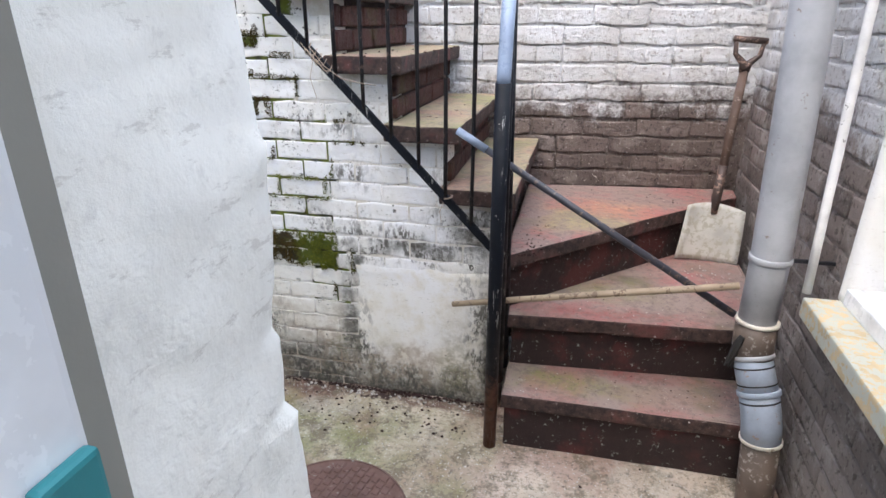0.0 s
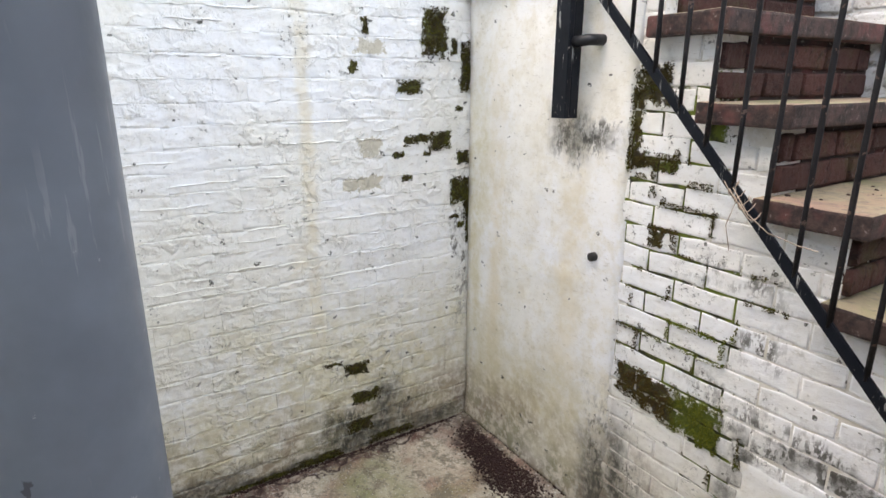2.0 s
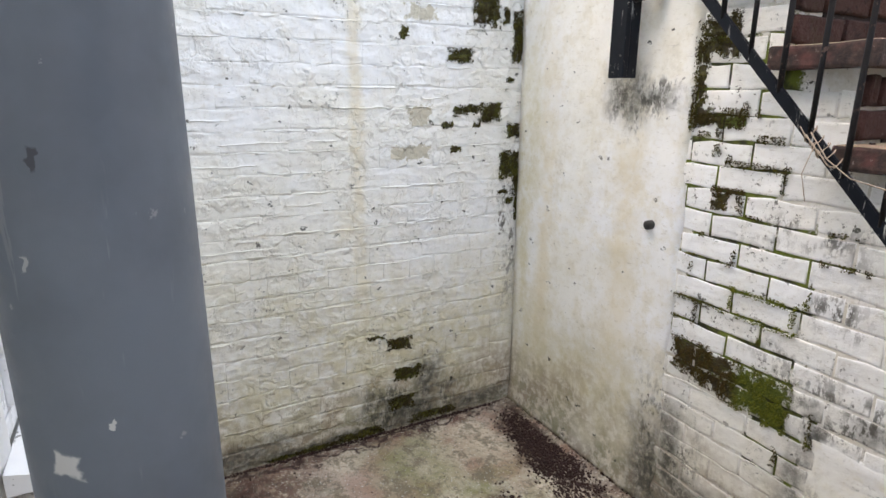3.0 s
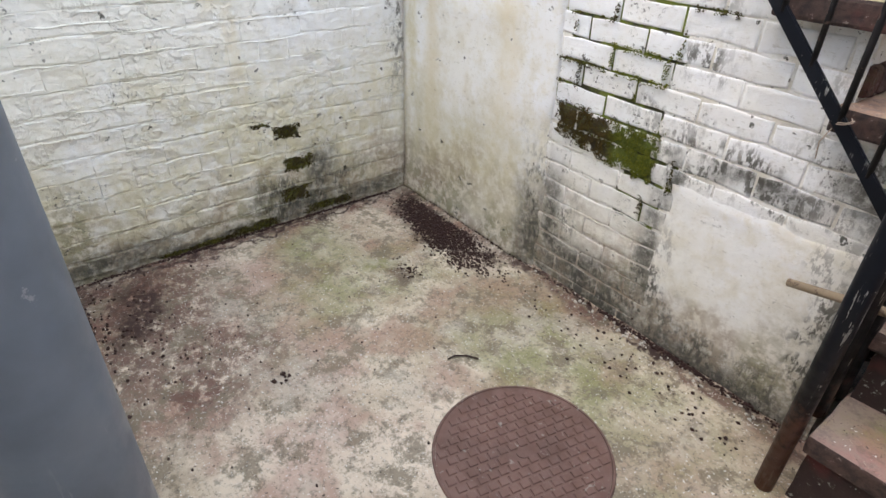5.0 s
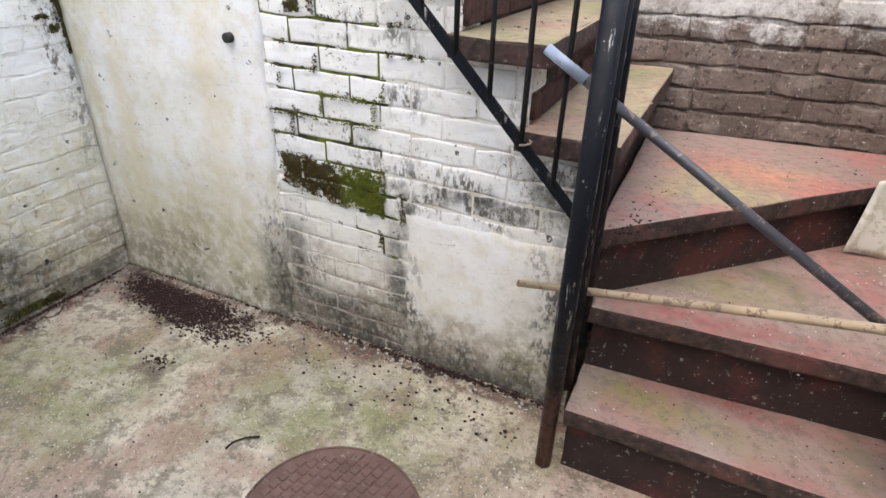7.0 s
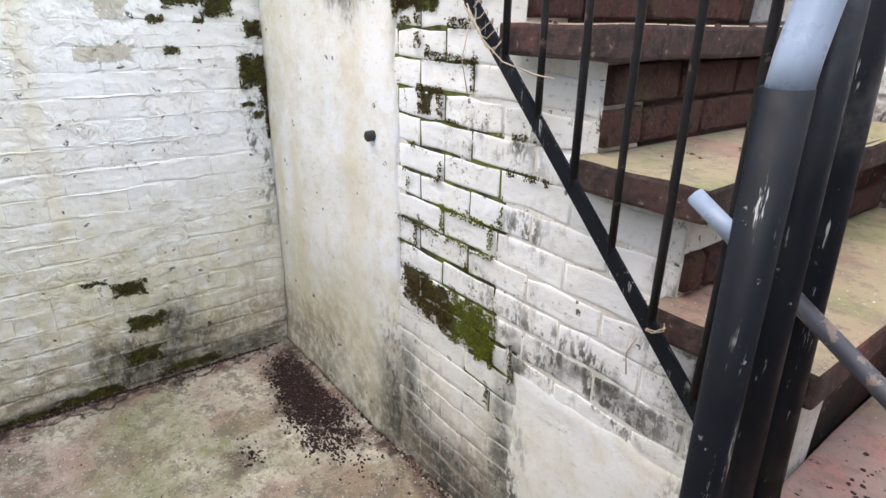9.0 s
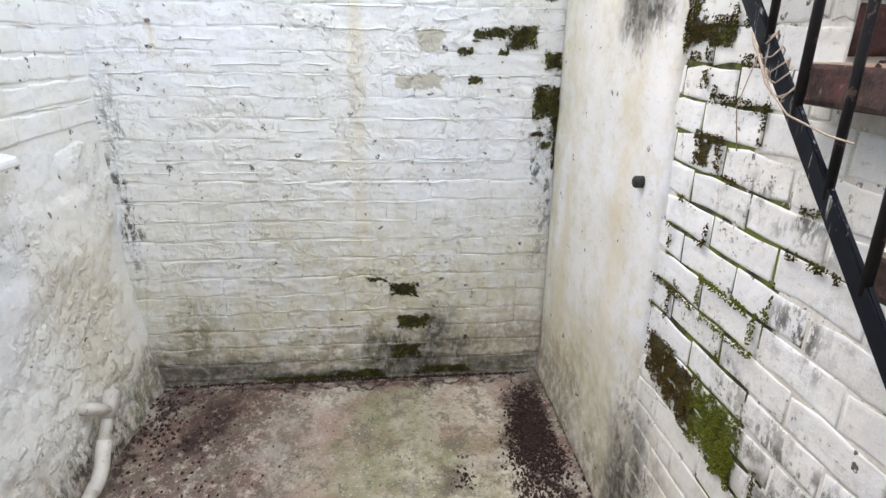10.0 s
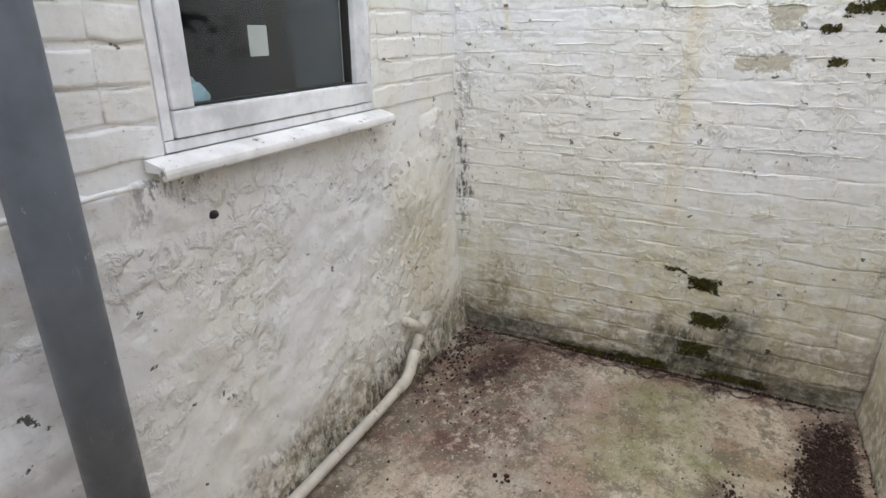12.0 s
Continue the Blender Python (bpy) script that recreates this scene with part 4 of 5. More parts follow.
at_home(part("coupling", tube([(2.618, -0.25, 0.372), (2.604, -0.232, 0.42), (2.592, -0.212, 0.47)], 0.0525, 32), blue_plastic, soil, "bluish grey coupling", True))
at_home(part("socket", tube([(2.592, -0.212, 0.468), (2.589, -0.203, 0.52), (2.588, -0.2, 0.575)], 0.055, 32), grimy_plastic, soil, "grimy brown socket", True))


def ring(centre, axis, r, thick):
    c, a = Vector(centre), Vector(axis).normalized() * thick
    return tube([c - a, c - a * 0.8, c + a * 0.8, c + a], [r - 0.003, r, r, r - 0.003], 32)


LEAN = (-0.25, 0.4, 1)
for c, a, r, thick, m2 in (((2.588, -0.2, 0.576), (0, 0, 1), 0.0585, 0.005, waste_plastic), ((2.593, -0.214, 0.468), LEAN, 0.0575, 0.007, pale_plastic), ((2.599, -0.224, 0.44), LEAN, 0.0535, 0.0025, rubber),
                           ((2.611, -0.241, 0.395), LEAN, 0.0535, 0.0025, rubber), ((2.618, -0.25, 0.372), LEAN, 0.0585, 0.008, blue_plastic), ((2.623, -0.258, 0.348), LEAN, 0.0545, 0.0025, rubber), ((2.641, -0.283, 0.236), (-0.1, 0.1, 1), 0.0575, 0.005, waste_plastic)):
    at_home(part("collar", ring(c, a, r, thick), m2, soil, "", True))
at_home(part("pipe_clip", ring((2.586, -0.197, 0.765), (0, 0, 1), 0.0545, 0.009), pale_plastic, soil, "", True))
at_home(part("clip_stem", box(2.63, 2.745, -0.203, -0.193, 0.76, 0.77, 0.002), rust_black, soil))
overflow = tagged(link("overflow_pipe", tube([(2.668, -0.262, 0.702), (2.662, -0.262, 0.9), (2.648, -0.262, 1.4), (2.62, -0.262, 2.6)], 0.011, 16), sill_white, None, "", True), "thin cream pipe rising from the stone sill", "pipe")

waste = tagged(empty("waste_pipe", (0.55, -1.5, 0)), "cream plastic waste pipe along the foot of the wall", "waste pipe")
WY = HOUSE + 0.075
at_home(part("run", tube([(0.56, WY + 0.005, 0.055), (0.75, WY + 0.006, 0.045), (1.2, WY + 0.004, 0.035), (1.6, WY, 0.03), (1.86, WY - 0.005, 0.028)], 0.018, 18), waste_plastic, waste, "", True))
at_home(part("elbow", tube([(0.49, WY, 0.135), (0.515, WY, 0.105), (0.54, WY + 0.003, 0.072), (0.575, WY + 0.005, 0.055), (0.62, WY + 0.005, 0.05)], 0.0215, 18), waste_plastic, waste, "", True))
at_home(part("riser_pipe", tube([(0.5, WY, 0.125), (0.435, WY, 0.2)], 0.018, 18), waste_plastic, waste, "", True))
at_home(part("tee", tube([(0.45, WY, 0.182), (0.395, WY, 0.248)], 0.022, 18), waste_plastic, waste, "", True))
at_home(part("stub", tube([(0.44, WY, 0.205), (0.475, WY - 0.02, 0.235), (0.49, WY - 0.06, 0.245)], 0.0185, 18), waste_plastic, waste, "", True))

# ---- manhole ----
manhole = tagged(empty("manhole_cover", (1.425, -0.62, 0.0)), "round rusty cast iron manhole cover with raised studs", "manhole cover")
circle = lambda r, n=56: [(r * math.cos(2 * math.pi * k / n), r * math.sin(2 * math.pi * k / n)) for k in range(n)]
part("plate", prism(circle(0.222), -0.02, 0.006), iron_brown, manhole)
rim = bmesh.new()
rs = [(0.223, -0.01), (0.223, 0.007), (0.2245, 0.008), (0.229, 0.007), (0.232, 0.0), (0.232, -0.01)]
loops = [[rim.verts.new((r * x, r * y, z)) for x, y in circle(1.0)] for r, z in rs]
for a, b in zip(loops, loops[1:]):
    for j in range(56):
        rim.faces.new((a[j], b[j], b[(j + 1) % 56], a[(j + 1) % 56]))
bmesh.ops.recalc_face_normals(rim, faces=list(rim.faces))
part("rim", rim, iron_brown, manhole)
studs = bmesh.new()
for a in range(-16, 17):
    for b in range(-16, 17):
        u, v = a * 0.029 + (0.0145 if b % 2 else 0), b * 0.0265
        x, y = u * 0.208 - v * 0.978, u * 0.978 + v * 0.208
        if 0.03 < math.hypot(x, y) < 0.207:
            c, s = 0.0125, 0.0108
            lo = [studs.verts.new((x + p * 0.208 - q * 0.978, y + p * 0.978 + q * 0.208, 0.0058)) for p, q in ((-c, -s), (c, -s), (c, s), (-c, s))]
            hi = [studs.verts.new((x + 0.8 * (p * 0.208 - q * 0.978), y + 0.8 * (p * 0.978 + q * 0.208), 0.0092)) for p, q in ((-c, -s), (c, -s), (c, s), (-c, s))]
            studs.faces.new(hi)
            for j in range(4):
                studs.faces.new((lo[j], lo[(j + 1) % 4], hi[(j + 1) % 4], hi[j]))
part("studs", studs, iron_brown, manhole, "raised square studs")
part("key_hole", prism(circle(0.017, 16), 0.0062, 0.0085), iron_brown, manhole)

# ---- shovel, sticks ----
shovel = tagged(empty("shovel", (2.63, 0.6, 0.425)), "old square-mouth shovel with a lime-crusted blade, leaning", "shovel")


def blade():
    bm = bmesh.new()
    nu, nv = 10, 10
    faces = []
    for side in (0, 1):
        g = []
        for k in range(nv + 1):
            v = k / nv
            half = 0.125 - 0.012 * v
            row = []
            for j in range(nu + 1):
                u = 2 * j / nu - 1
                curl = 0.028 * abs(u) ** 3
                drop = 0.02 * max(0, v - 0.85) / 0.15 * abs(u) ** 2
                row.append(bm.verts.new((u * half, -curl - 0.02 * v * (1 - v) + (0.004 if side else 0), 0.245 * v - drop)))
            g.append(row)
        for k in range(nv):
            for j in range(nu):
                q = (g[k][j], g[k][j + 1], g[k + 1][j + 1], g[k + 1][j])
                bm.faces.new(q if side == 0 else q[::-1])
        faces.append(g)
    a, b = faces
    rimv = lambda g: g[0] + [r[-1] for r in g[1:]] + g[-1][-2::-1] + [r[0] for r in g[-2:0:-1]]
    ra, rb = rimv(a), rimv(b)
    for k in range(len(ra)):
        n = (k + 1) % len(ra)
        bm.faces.new((ra[n], ra[k], rb[k], rb[n]))
    return bm


part("blade", blade(), blade_steel, shovel, "lime-crusted steel blade", True)
part("socket", tube([(0, -0.004, 0.2), (0, 0.006, 0.27), (0, 0.004, 0.4)], [0.012, 0.02, 0.0185], 14), grip_metal, shovel, "rusty steel socket", True)
part("shaft", tube([(0, 0.004, 0.38), (0.0, 0.006, 0.55), (0, 0.0, 0.79)], [0.0165, 0.0175, 0.017], 14), shaft_wood, shovel, "dark wooden shaft", True)
part("yoke", add_tube(tube([(0, 0, 0.77), (-0.012, 0, 0.80), (-0.045, 0, 0.83), (-0.053, 0, 0.89)], [0.02, 0.014, 0.0095, 0.008], 12), [(0, 0, 0.77), (0.012, 0, 0.80), (0.045, 0, 0.83), (0.053, 0, 0.89)], [0.02, 0.014, 0.0095, 0.008], 12), grip_metal, shovel, "split steel yoke", True)
part("grip", tube([(-0.062, 0, 0.885), (0.062, 0, 0.885)], 0.0125, 14), grip_metal, shovel, "", True)
shovel.matrix_basis = pose(2.615, 0.62, 0.428, -9, 4.2, 3)

pole = tagged(empty("metal_pole", (1.70, -0.1, 1.06)), "dull grey metal tube leaning across the steps", "pole")
P0, P1 = Vector((1.69, -0.09, 1.055)), Vector((2.528, -0.19, 0.583))
lerp = lambda a, b, f: a + (b - a) * f
at_home(part("tube", tube([lerp(P0, P1, 0.1), lerp(P0, P1, 0.5), lerp(P0, P1, 1.0)], 0.0108, 16), dull_tube, pole, "", True))
at_home(part("bare_end", tube([P0, lerp(P0, P1, 0.11)], 0.0122, 16), pale_tube, pole, "pale grey bare end", True))
stick = tagged(link("broom_stick", tube([(1.678, -0.07, 0.456), (1.9, -0.119, 0.523), (2.2, -0.184, 0.611), (2.4, -0.228, 0.668), (2.507, -0.252, 0.7)], [0.0098, 0.0102, 0.01, 0.0104, 0.01], 14), stick_wood, None, "", True), "weathered wooden broom stick laid across the railing", "stick")

# torn plastic behind the soil pipe
scrap = bmesh.new()
for k in range(5):
    pts = [(2.545 + 0.012 * k - 0.03 * j / 4 + 0.004 * rng.random(), -0.24 + 0.01 * k, 0.54 - 0.025 * j - 0.008 * k) for j in range(5)]
    add_tube(scrap, pts, [0.008, 0.012, 0.01, 0.006, 0.002], 6)
tagged(link("plastic_scrap", scrap, rubber), "torn scrap of dark plastic caught behind the pipe", "scrap")

# dry tendril wound round the rail
def tendril_thing(at, label, strands):
    thing = tagged(empty("dry_tendril", at), label, "twig")
    for pts, r in strands:
        at_home(part("strand", tube(pts, r, 5), twig_brown, thing, "", True))


strands = []
for k in range(7):
    t0 = rng.uniform(1.2, 1.27)
    strands.append(([(t0 + 0.03 * f + 0.018 * math.cos(5.5 * f + k), -0.08 + 0.017 * math.sin(5.5 * f + k), BAR(t0 + 0.03 * f) + 0.014 * math.sin(11 * f + 2 * k)) for f in (j / 8 for j in range(9))], 0.0012))
strands.append(([(1.235, -0.11, 1.29), (1.28, -0.112, 1.235), (1.33, -0.108, 1.2), (1.40, -0.104, 1.185), (1.44, -0.104, 1.182)], 0.0013))
strands.append(([(1.25, -0.11, 1.27), (1.235, -0.118, 1.2), (1.25, -0.115, 1.14)], 0.001))
tendril_thing((1.25, -0.09, 1.25), "dry climbing tendril wound round the railing", strands)
strands = [([(1.66 + 0.014 * math.cos(1.3 * j + k), -0.077 + 0.014 * math.sin(1.3 * j + k), BAR(1.66) + 0.004 * j) for j in range(6)], 0.0011) for k in range(2)]
strands.append(([(1.65, -0.107, 0.83), (1.64, -0.113, 0.8), (1.645, -0.113, 0.765)], 0.0012))
tendril_thing((1.66, -0.09, 0.83), "short dry tendril tied at a baluster foot", strands)

# plug in the render, nail with rust on the brick
tagged(link("wall_plug", tube([(0.73, 0.0, 0.973), (0.73, -0.022, 0.973), (0.73, -0.026, 0.973)], [0.015, 0.0145, 0.010], 16), rubber, None, "", True), "dark round plug in the cream render", "plug")
tagged(link("wall_nail", tube([(-0.004, -1.347, 1.333), (0.012, -1.347, 1.331), (0.013, -1.347, 1.331)], [0.006, 0.006, 0.003], 10), grip_metal, None, "", True), "rusty nail head in the white brick wall", "nail")
tagged(link("wall_hook", tube([(1.256, HOUSE + 0.0, 0.872), (1.256, HOUSE + 0.016, 0.876), (1.257, HOUSE + 0.02, 0.872)], [0.01, 0.01, 0.006], 10), rust_black, None, "", True), "dark broken fixing stuck in the white render", "fixing")

# twig on the floor
tagged(link("floor_twig", tube([(1.045, -0.565, 0.006), (1.05, -0.54, 0.01), (1.07, -0.51, 0.008), (1.1, -0.49, 0.007)], 0.003, 6), litter_brown, None, "", True), "thin bent twig lying on the concrete", "twig")


# ---- litter and grit ----
def scatter(name, spots, material, label, category, seed):
    """Flakes: (x, y, z, spread x, spread y, how many, size) for each patch."""
    r = random.Random(seed)
    bm = bmesh.new()
    for x, y, z, sx, sy, count, size in spots:
        for _ in range(count):
            c = Vector((x + r.gauss(0, sx), y + r.gauss(0, sy), z))
            s = size * r.uniform(0.4, 1.4)
            n = r.choice((4, 5, 6))
            turn = r.uniform(0, 6.28)
            lo, hi = [], []
            for j in range(n):
                a = turn + 6.283 * j / n
                q = s * r.uniform(0.55, 1.0)
                p = c + Vector((q * math.cos(a), q * r.uniform(0.5, 1) * math.sin(a), 0))
                lo.append(bm.verts.new(p - Vector((0, 0, 0.002))))
                hi.append(bm.verts.new(c + (p - c) * 0.6 + Vector((0, 0, s * r.uniform(0.12, 0.4)))))
            bm.faces.new(hi)
            for j in range(n):
                bm.faces.new((lo[j], lo[(j + 1) % n], hi[(j + 1) % n], hi[j]))
    return tagged(link(name, bm, material), label, category, "", "stuff")


# Thin rows of crumbs along the wall feet draw the dark joint line.
scatter("leaf_litter", [(0.28, -0.1, 0.004, 0.09, 0.042, 480, 0.006), (0.42, -0.11, 0.004, 0.08, 0.038, 620, 0.0065), (0.3, -0.16, 0.004, 0.05, 0.02, 120, 0.007), (0.55, -0.06, 0.004, 0.05, 0.02, 120, 0.007), (0.57, -0.13, 0.004, 0.08, 0.04, 400, 0.006), (0.4, -0.1, 0.004, 0.1, 0.035, 60, 0.013), (0.65, -0.13, 0.004, 0.12, 0.05, 130, 0.006), (0.5, -0.19, 0.004, 0.05, 0.025, 220, 0.006), (0.63, -0.21, 0.004, 0.04, 0.02, 120, 0.006), (0.18, -0.06, 0.004, 0.05, 0.03, 160, 0.006), (0.38, -0.18, 0.004, 0.03, 0.02, 90, 0.006), (0.72, -0.17, 0.004, 0.03, 0.015, 60, 0.006), (0.58, -0.39, 0.004, 0.035, 0.02, 60, 0.005), (0.006, -0.35, 0.004, 0.005, 0.2, 600, 0.005), (0.006, -0.95, 0.004, 0.005, 0.3, 800, 0.005), (0.7, -0.012, 0.012, 0.35, 0.006, 400, 0.005), (1.45, -0.012, 0.014, 0.2, 0.007, 420, 0.006), (0.2, -1.42, 0.004, 0.12, 0.05, 200, 0.007), (0.5, -1.2, 0.004, 0.25, 0.12, 80, 0.0055), (0.82, -1.0, 0.004, 0.012, 0.01, 7, 0.011),
                        (1.4, -0.14, 0.004, 0.16, 0.06, 50, 0.007), (1.0, -0.1, 0.004, 0.25, 0.06, 40, 0.006), (0.35, -1.3, 0.004, 0.15, 0.1, 70, 0.007), (0.7, -0.75, 0.004, 0.4, 0.35, 60, 0.005), (1.7, -0.15, 0.004, 0.06, 0.06, 18, 0.006),
                        (2.35, -0.45, 0.004, 0.2, 0.1, 14, 0.006)], litter_brown, "dark dead leaves and crumbs on the concrete, with thin dark lines along wall feet", "leaf litter", 3)
scatter("step_litter", [(1.93, 0.12, 0.637, 0.025, 0.12, 60, 0.006), (2.3, 0.3, 0.425, 0.25, 0.15, 40, 0.004), (2.3, -0.08, 0.215, 0.3, 0.05, 40, 0.004), (1.6, 0.3, 1.055, 0.05, 0.15, 14, 0.007), (1.4, 0.25, 1.262, 0.06, 0.15, 14, 0.008), (2.4, 0.75, 0.637, 0.2, 0.08, 40, 0.005)],
        litter_brown, "dark crumbs and dead leaves on the treads", "leaf litter", 5)
scatter("pale_grit", [(1.0, -0.7, 0.003, 0.5, 0.4, 130, 0.0035), (1.45, -0.03, 0.012, 0.25, 0.012, 60, 0.008), (2.2, -0.5, 0.003, 0.3, 0.15, 40, 0.003), (2.3, -0.1, 0.215, 0.25, 0.06, 40, 0.003), (2.4, 0.2, 0.425, 0.2, 0.15, 50, 0.0032), (2.6, 0.42, 0.425, 0.06, 0.08, 40, 0.005), (2.3, 0.6, 0.637, 0.25, 0.2, 50, 0.003), (1.8, 0.3, 0.857, 0.04, 0.2, 16, 0.003)],
        grit_pale, "pale paint flakes and grit on floor and treads", "grit", 8)

# ---- moss ----
def moss_green(name, fresh, brown=()):
    m = Mat(name)
    r = m.t.nodes["Geometry"].outputs["Random Per Island"]
    c = m.mix(r, (0.026, 0.019, 0.007), (0.072, 0.056, 0.012))
    c = m.mix(m.step(m.noise(15.0, 4.0, 0.6), 0.48, 0.64), c, m.mix(r, (0.05, 0.05, 0.008), (0.125, 0.115, 0.016)))
    if fresh:
        c = m.mix(m.op("MULTIPLY", m.patches(m.warped(0.06, 12.0), fresh, 0.4), 0.85), c, m.mix(r, (0.06, 0.075, 0.008), (0.17, 0.185, 0.016)))
    if brown:
        c = m.mix(m.op("MULTIPLY", m.patches(m.warped(0.06, 12.0), brown, 0.4), 0.8), c, m.mix(r, (0.03, 0.019, 0.006), (0.09, 0.056, 0.014)))
    return m.done(c, 0.95, m.bump(m.noise(400.0, 3.0), 0.4, 0.002), 0.0, 0.2)


def moss_growth(place, rows, material, label, seed, per_area=110000):
    """Small tufts over ragged patches; place(u, z, out) gives a point of the wall."""
    r = random.Random(seed)
    bm = bmesh.new()
    for u, z, ru, rz in rows:
        for _ in range(int(per_area * 4.6 * ru * rz)):
            a, b = u + ru * r.uniform(-1.15, 1.15), z + rz * r.uniform(-1.2, 1.2)
            edge = max(abs(a - u) / ru, abs(b - z) / rz)
            if noise.fractal(Vector((a * 38, b * 38, seed)), 0.8, 2.0, 3) < -0.25 + 0.45 * max(0, edge - 0.45):
                continue
            size, high, turn = r.uniform(0.0012, 0.0032), r.uniform(0.0008, 0.0026), r.uniform(0, 6.28)
            ring_ = [bm.verts.new(place(a + size * r.uniform(0.6, 1) * math.cos(turn + 1.257 * j), b + size * r.uniform(0.6, 1) * math.sin(turn + 1.257 * j), -0.001)) for j in range(5)]
            tip = bm.verts.new(place(a + r.uniform(-1, 1) * size * 0.4, b - size * 0.3, high))
            for j in range(5):
                bm.faces.new((ring_[j], ring_[(j + 1) % 5], tip))
    bmesh.ops.recalc_face_normals(bm, faces=list(bm.faces))
    return tagged(link("wall_moss", bm, material), label, "moss", "", "stuff")


plane_rows = lambda rows, axis: [(c[axis], c[2], r[axis], r[2]) for c, r in rows]
moss_growth(lambda u, z, out: (u, -out - 0.0005, z), plane_rows(JOINT_MOSS + FLANK_MOSS, 0), moss_green("moss_on_flank", [((1.15, 0, 0.57), (0.085, 1, 0.08)), ((1.12, 0, 0.82), (0.12, 1, 0.08))], [((0.96, 0, 0.59), (0.11, 1, 0.08)), ((0.98, 0, 1.09), (0.05, 1, 0.05))]), "dark and bright green moss in the brick joints", 41)
moss_growth(lambda u, z, out: (out - 0.002, min(u, -0.003), max(z, 0.003)), plane_rows(WEST_MOSS, 1), moss_green("moss_on_west", ()), "olive moss patches on the white brick wall", 43)

# ---- bricks ----
brick_meshes = {}


def brick_mesh(length, height, material, proud, seed, wobble, ends):
    """A worn brick face: front set proud, edges rounded off. Local x along, -y out, z up."""
    key = (round(length, 3), round(height, 3), material.name, round(proud, 4), seed)
    if key in brick_meshes:
        return brick_meshes[key]
    r = random.Random(str(key))
    bm = bmesh.new()
    L, H = length / 2, height / 2
    cols = 4 if length > 0.12 else 3
    xs = [2 * j / (cols - 1) - 1 for j in range(cols)]
    outline = [(x, -1) for x in xs] + [(x, 1) for x in reversed(xs)]
    sag = [r.uniform(-1, 1) for _ in outline]
    loops = []
    for inset, y, k in ((0.0, 0.012, 1.0), (0.0, -proud * 0.3, 1.0), (0.0025, -proud * 0.8, 0.9), (0.007, -proud, 0.8)):
        loops.append([bm.verts.new((sx * (L - inset * ends) + r.uniform(-1, 1) * 0.0015, y + r.uniform(-1, 1) * proud * 0.2, sz * (H - inset) + g * k * wobble)) for (sx, sz), g in zip(outline, sag)])
    n = len(outline)
    for a, b in zip(loops, loops[1:]):
        for j in range(n):
            bm.faces.new((a[j], a[(j + 1) % n], b[(j + 1) % n], b[j]))
    f = loops[-1]
    for j in range(cols - 1):
        bm.faces.new((f[j], f[j + 1], f[n - 2 - j], f[n - 1 - j]))
    me = bpy.data.meshes.new("brick")
    bm.to_mesh(me)
    bm.free()
    me.materials.append(material)
    for p in me.polygons:
        p.use_smooth = p.index < 3 * n
    brick_meshes[key] = me
    return me


def lay(wall, place, u0, u1, z0, z1, course, length, joint, material, proud, seed, headers=4, keep=None, shift=0.0, wobble=0.003, ends=1.0, gap=None, limit=None, tilt=1.0):
    """Lays bricks over a stretch of a wall: place(u, z) gives the pose of a brick's middle."""
    r = random.Random(seed)
    row = 0
    z = z0
    inv = wall.matrix_basis.inverted()
    if wall.parent:
        inv = (wall.parent.matrix_basis @ wall.matrix_parent_inverse @ wall.matrix_basis).inverted()
    while z + course <= z1 + 0.001:
        pitch = length / 2 if headers and row % headers == headers - 1 else length
        u = u0 - (pitch / 2 if row % 2 else 0) + shift - pitch
        while u < u1:
            a, b = max(u, u0), min(u + pitch, limit(z + course) if limit else u1)
            mid = (a + b) / 2
            if b - a > 0.03 and (keep is None or keep(a, b, z, z + course)):
                ob = new("brick", brick_mesh(round((b - a - (joint if gap is None else gap)) / 0.004) * 0.004, course - joint, material, proud, r.randrange(4), wobble, ends))
                ob.parent = wall
                wob = pose(0, r.uniform(-1, 1) * proud * 0.3 * tilt, r.uniform(-1, 1) * 0.0015, r.uniform(-1, 1) * 1.2 * tilt, r.uniform(-1, 1) * 0.5, r.uniform(-1, 1) * 0.6 * tilt)
                ob.matrix_basis = inv @ place(mid, z + course / 2) @ wob
            u += pitch
        z += course
        row += 1


def ridges(wall, place, u0, u1, heights, material, seed, cover):
    """Thin uneven lips of mortar along the courses, thick with paint."""
    r = random.Random(seed)
    bm = bmesh.new()
    for z in heights:
        u = u0 + r.uniform(0, 0.1)
        while u < u1 - 0.03:
            run = min(r.uniform(0.04, 0.26), u1 - u)
            if r.random() < cover:
                n = max(4, round(run / 0.02))
                size = r.uniform(0.0012, 0.0042)
                pts = [place(u + run * j / n, z + 0.007 * noise.noise(Vector((u * 9 + run * j / n * 22, z * 40, 0.3)))) for j in range(n + 1)]
                add_tube(bm, pts, [size * (0.25 if j in (0, n) else 0.8 + 0.5 * noise.noise(Vector((u * 7 + j * 0.9, z * 31, 4)))) for j in range(n + 1)], 5)
            u += run + r.uniform(0.0, 0.08)
    tagged(part("mortar_lips", bm, material, wall, "", True), "", "", "", "stuff")


def flank_limit(z1):
    """How far east the flank reaches at a height."""
    return next((NOSE[k] - 0.046 for k in range(1, 6) if z1 > TOPS[k - 1] - T + 0.004 and z1 <= TOPS[k] - T + 0.004), 1.836 if z1 < 1 else 0.83)


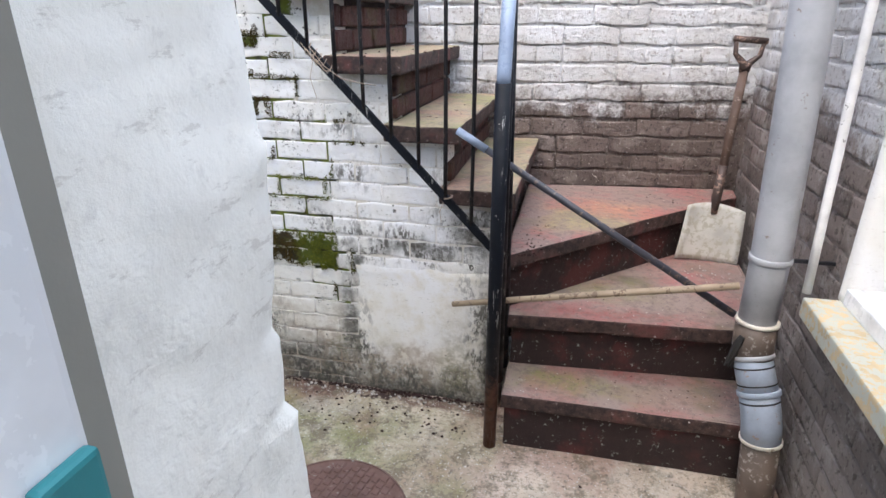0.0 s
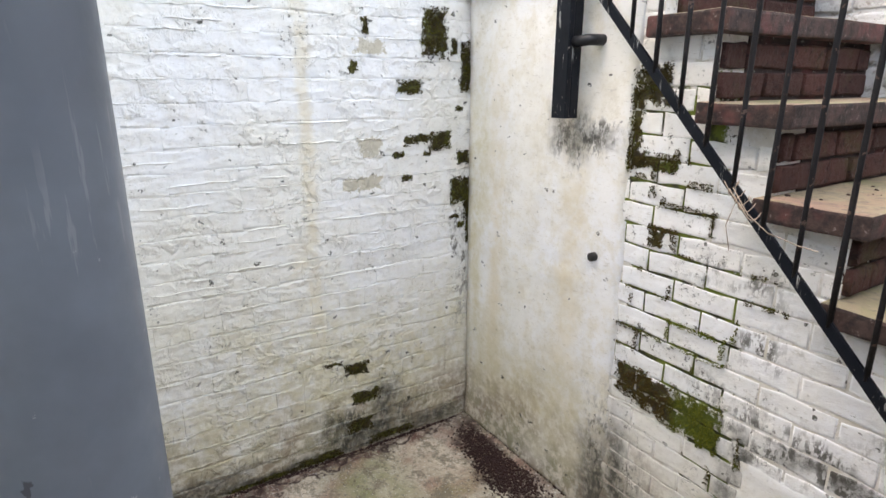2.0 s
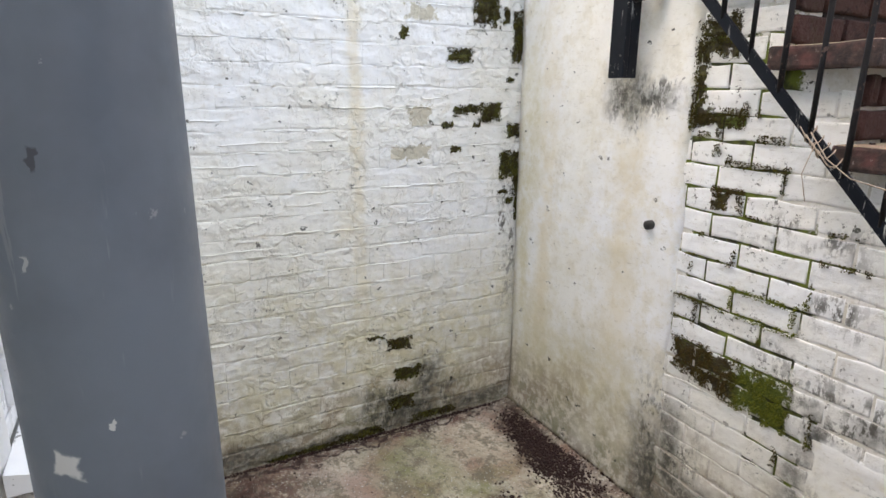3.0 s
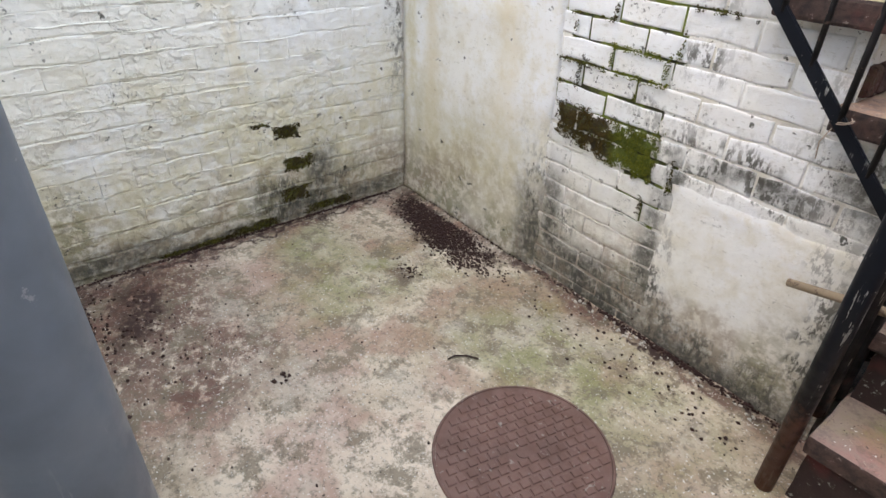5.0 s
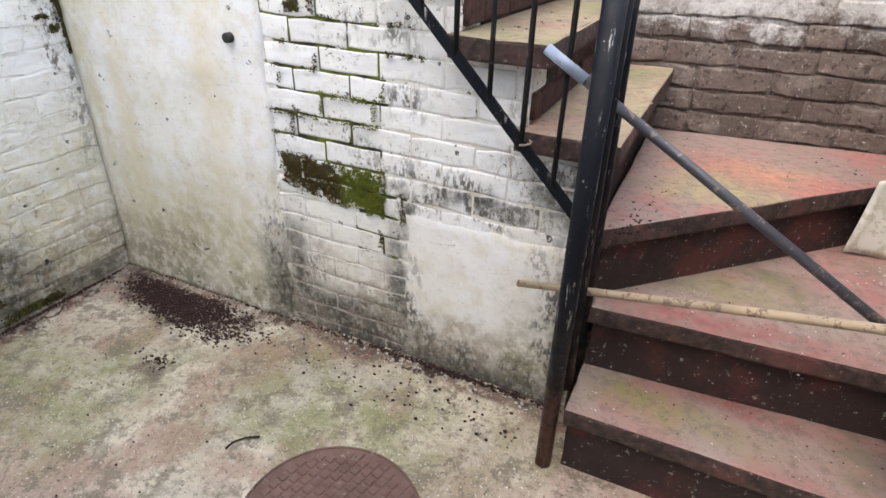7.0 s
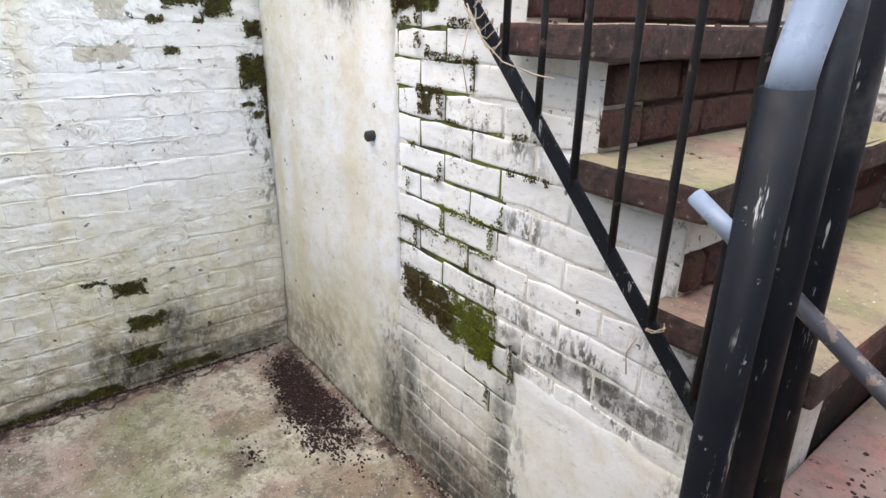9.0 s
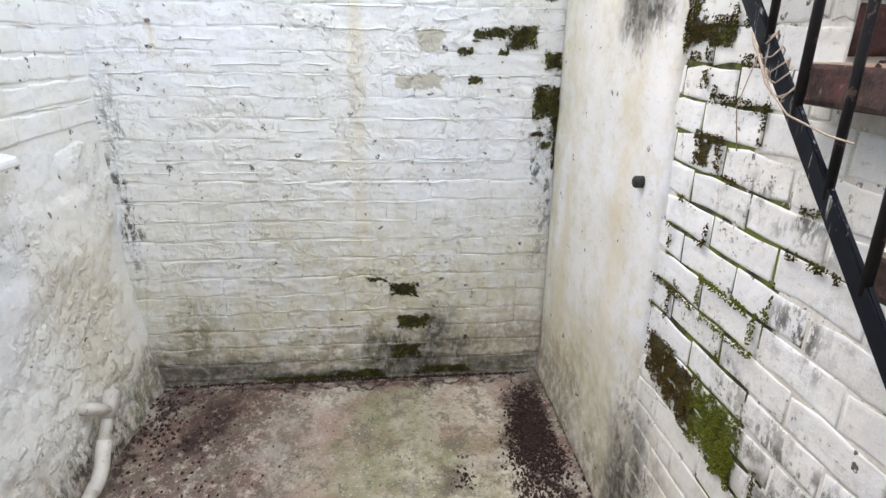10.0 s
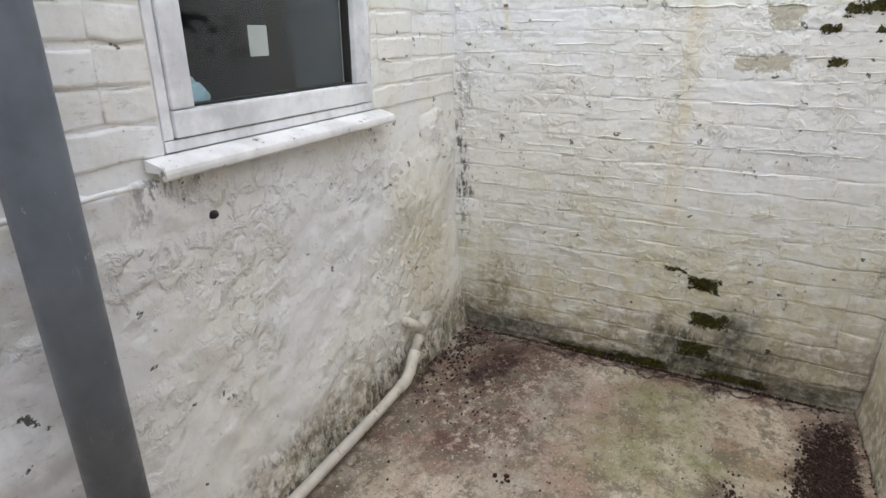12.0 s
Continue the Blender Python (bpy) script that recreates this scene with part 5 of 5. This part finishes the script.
flank_keep = lambda a, b, z0, z1: not (a > 1.3 and b < 1.8 and z1 < 0.5)
lay(wall_flank, lambda u, z: pose(u, BRICK_DEEP, z), 0.8, 1.836, -0.0265, 1.9, 0.067, 0.19, 0.007, painted_flank, 0.0022, 11, 0, flank_keep, 0.04, 0.0045, 0.8, 0.006, flank_limit, 0.5)
ridges(wall_flank, lambda u, z: (u, BRICK_DEEP - 0.0022, z), 0.84, 1.25, [0.0405 + 0.067 * k for k in range(1, 8)], painted_flank, 33, 0.6)
WEST = lambda u, z: pose(-BRICK_DEEP, u, z, 0, 0, 90)
lay(wall_west, WEST, -1.55, -0.002, 0.012, 0.81, 0.0725, 0.22, 0.0045, painted_west, 0.003, 12, 5, None, 0.0, 0.008, 0.3, 0.001, None, 0.7)
lay(wall_west, WEST, -1.55, -0.002, 0.8095, 1.97, 0.0725, 0.22, 0.0018, painted_west, 0.0012, 18, 5, None, 0.05, 0.006, 0.12, 0.0, None, 0.4)
ridges(wall_west, lambda u, z: (-BRICK_DEEP + 0.0015, u, z), -1.55, -0.01, [0.012 + 0.0725 * k for k in range(1, 27)], painted_west, 31, 0.55)
ridges(wall_west, lambda u, z: (-BRICK_DEEP + 0.0025, u, z), -1.55, -0.01, [0.014 + 0.0725 * k + 0.006 * j for k in range(1, 13) for j in (-1, 1)], painted_west, 35, 0.42)
ridges(wall_west, lambda u, z: (-BRICK_DEEP + 0.0015, u, z), -1.55, -0.01, [0.045 + 0.0725 * k for k in range(1, 26)], painted_west, 36, 0.16)
TB = math.degrees(math.atan(0.1375))
lay(wall_back, lambda u, z: pose(u, BACK(u) + 0.01, z, 0, 0, TB), 0.9, 2.77, 0.55, 2.05, 0.0795, 0.235, 0.012, back_brick, 0.009, 13, 3, None, 0.0, 0.008, 0.8, 0.006)
TR = math.degrees(math.atan(-0.04))
lay(wall_right.children[0], lambda u, z: pose(RIGHT(u) + 0.012, u, z, 0, 0, -90 + TR), -0.297, 1.06, 0.66, 2.0, 0.075, 0.215, 0.01, right_brick, 0.005, 14, 3, None, 0.0, 0.004, 0.8)
lay(wall_right, lambda u, z: pose(RIGHT(u) + 0.012, u, z, 0, 0, -90 + TR), -1.38, 0.7, 0.01, 0.64, 0.07, 0.21, 0.01, sill_brick, 0.005, 15, 3, None, 0.0, 0.004, 0.6, 0.005)
lay(wall_house, lambda u, z: pose(u, HOUSE - BRICK_DEEP, z, 0, 0, 180), 0.002, WX0 - 0.006, 1.015, 2.0, 0.073, 0.215, 0.009, painted_plain, 0.0035, 16, 3, None, 0.0, 0.004, 0.5, 0.001)
ridges(wall_house, lambda u, z: (u, HOUSE - BRICK_DEEP + 0.003, z), 0.01, WX0 - 0.01, [1.015 + 0.073 * k for k in range(1, 14)], painted_plain, 32, 0.6)
lay(wall_house, lambda u, z: pose(u, HOUSE - BRICK_DEEP, z, 0, 0, 180), WX1 + 0.006, 1.788, 1.015, 2.0, 0.073, 0.215, 0.009, painted_plain, 0.0065, 17, 3, None, 0.0, 0.007, 0.5, 0.001)
ridges(wall_house, lambda u, z: (u, HOUSE - BRICK_DEEP + 0.004, z), WX1 + 0.01, 1.78, [1.015 + 0.073 * k for k in range(1, 14)], painted_plain, 34, 0.7)
for k in range(1, 6):
    r = risers[k + 3]
    lay(r, lambda u, z, k=k: pose(NOSE[k] - 0.042, u, z, 0, 0, 90), 0.004, BACK(NOSE[k]) - 0.01, TOPS[k - 1] + 0.004, TOPS[k] - T, 0.074, 0.2, 0.009, riser_brick, 0.011, 20 + k, 0, None, 0.05 * k)
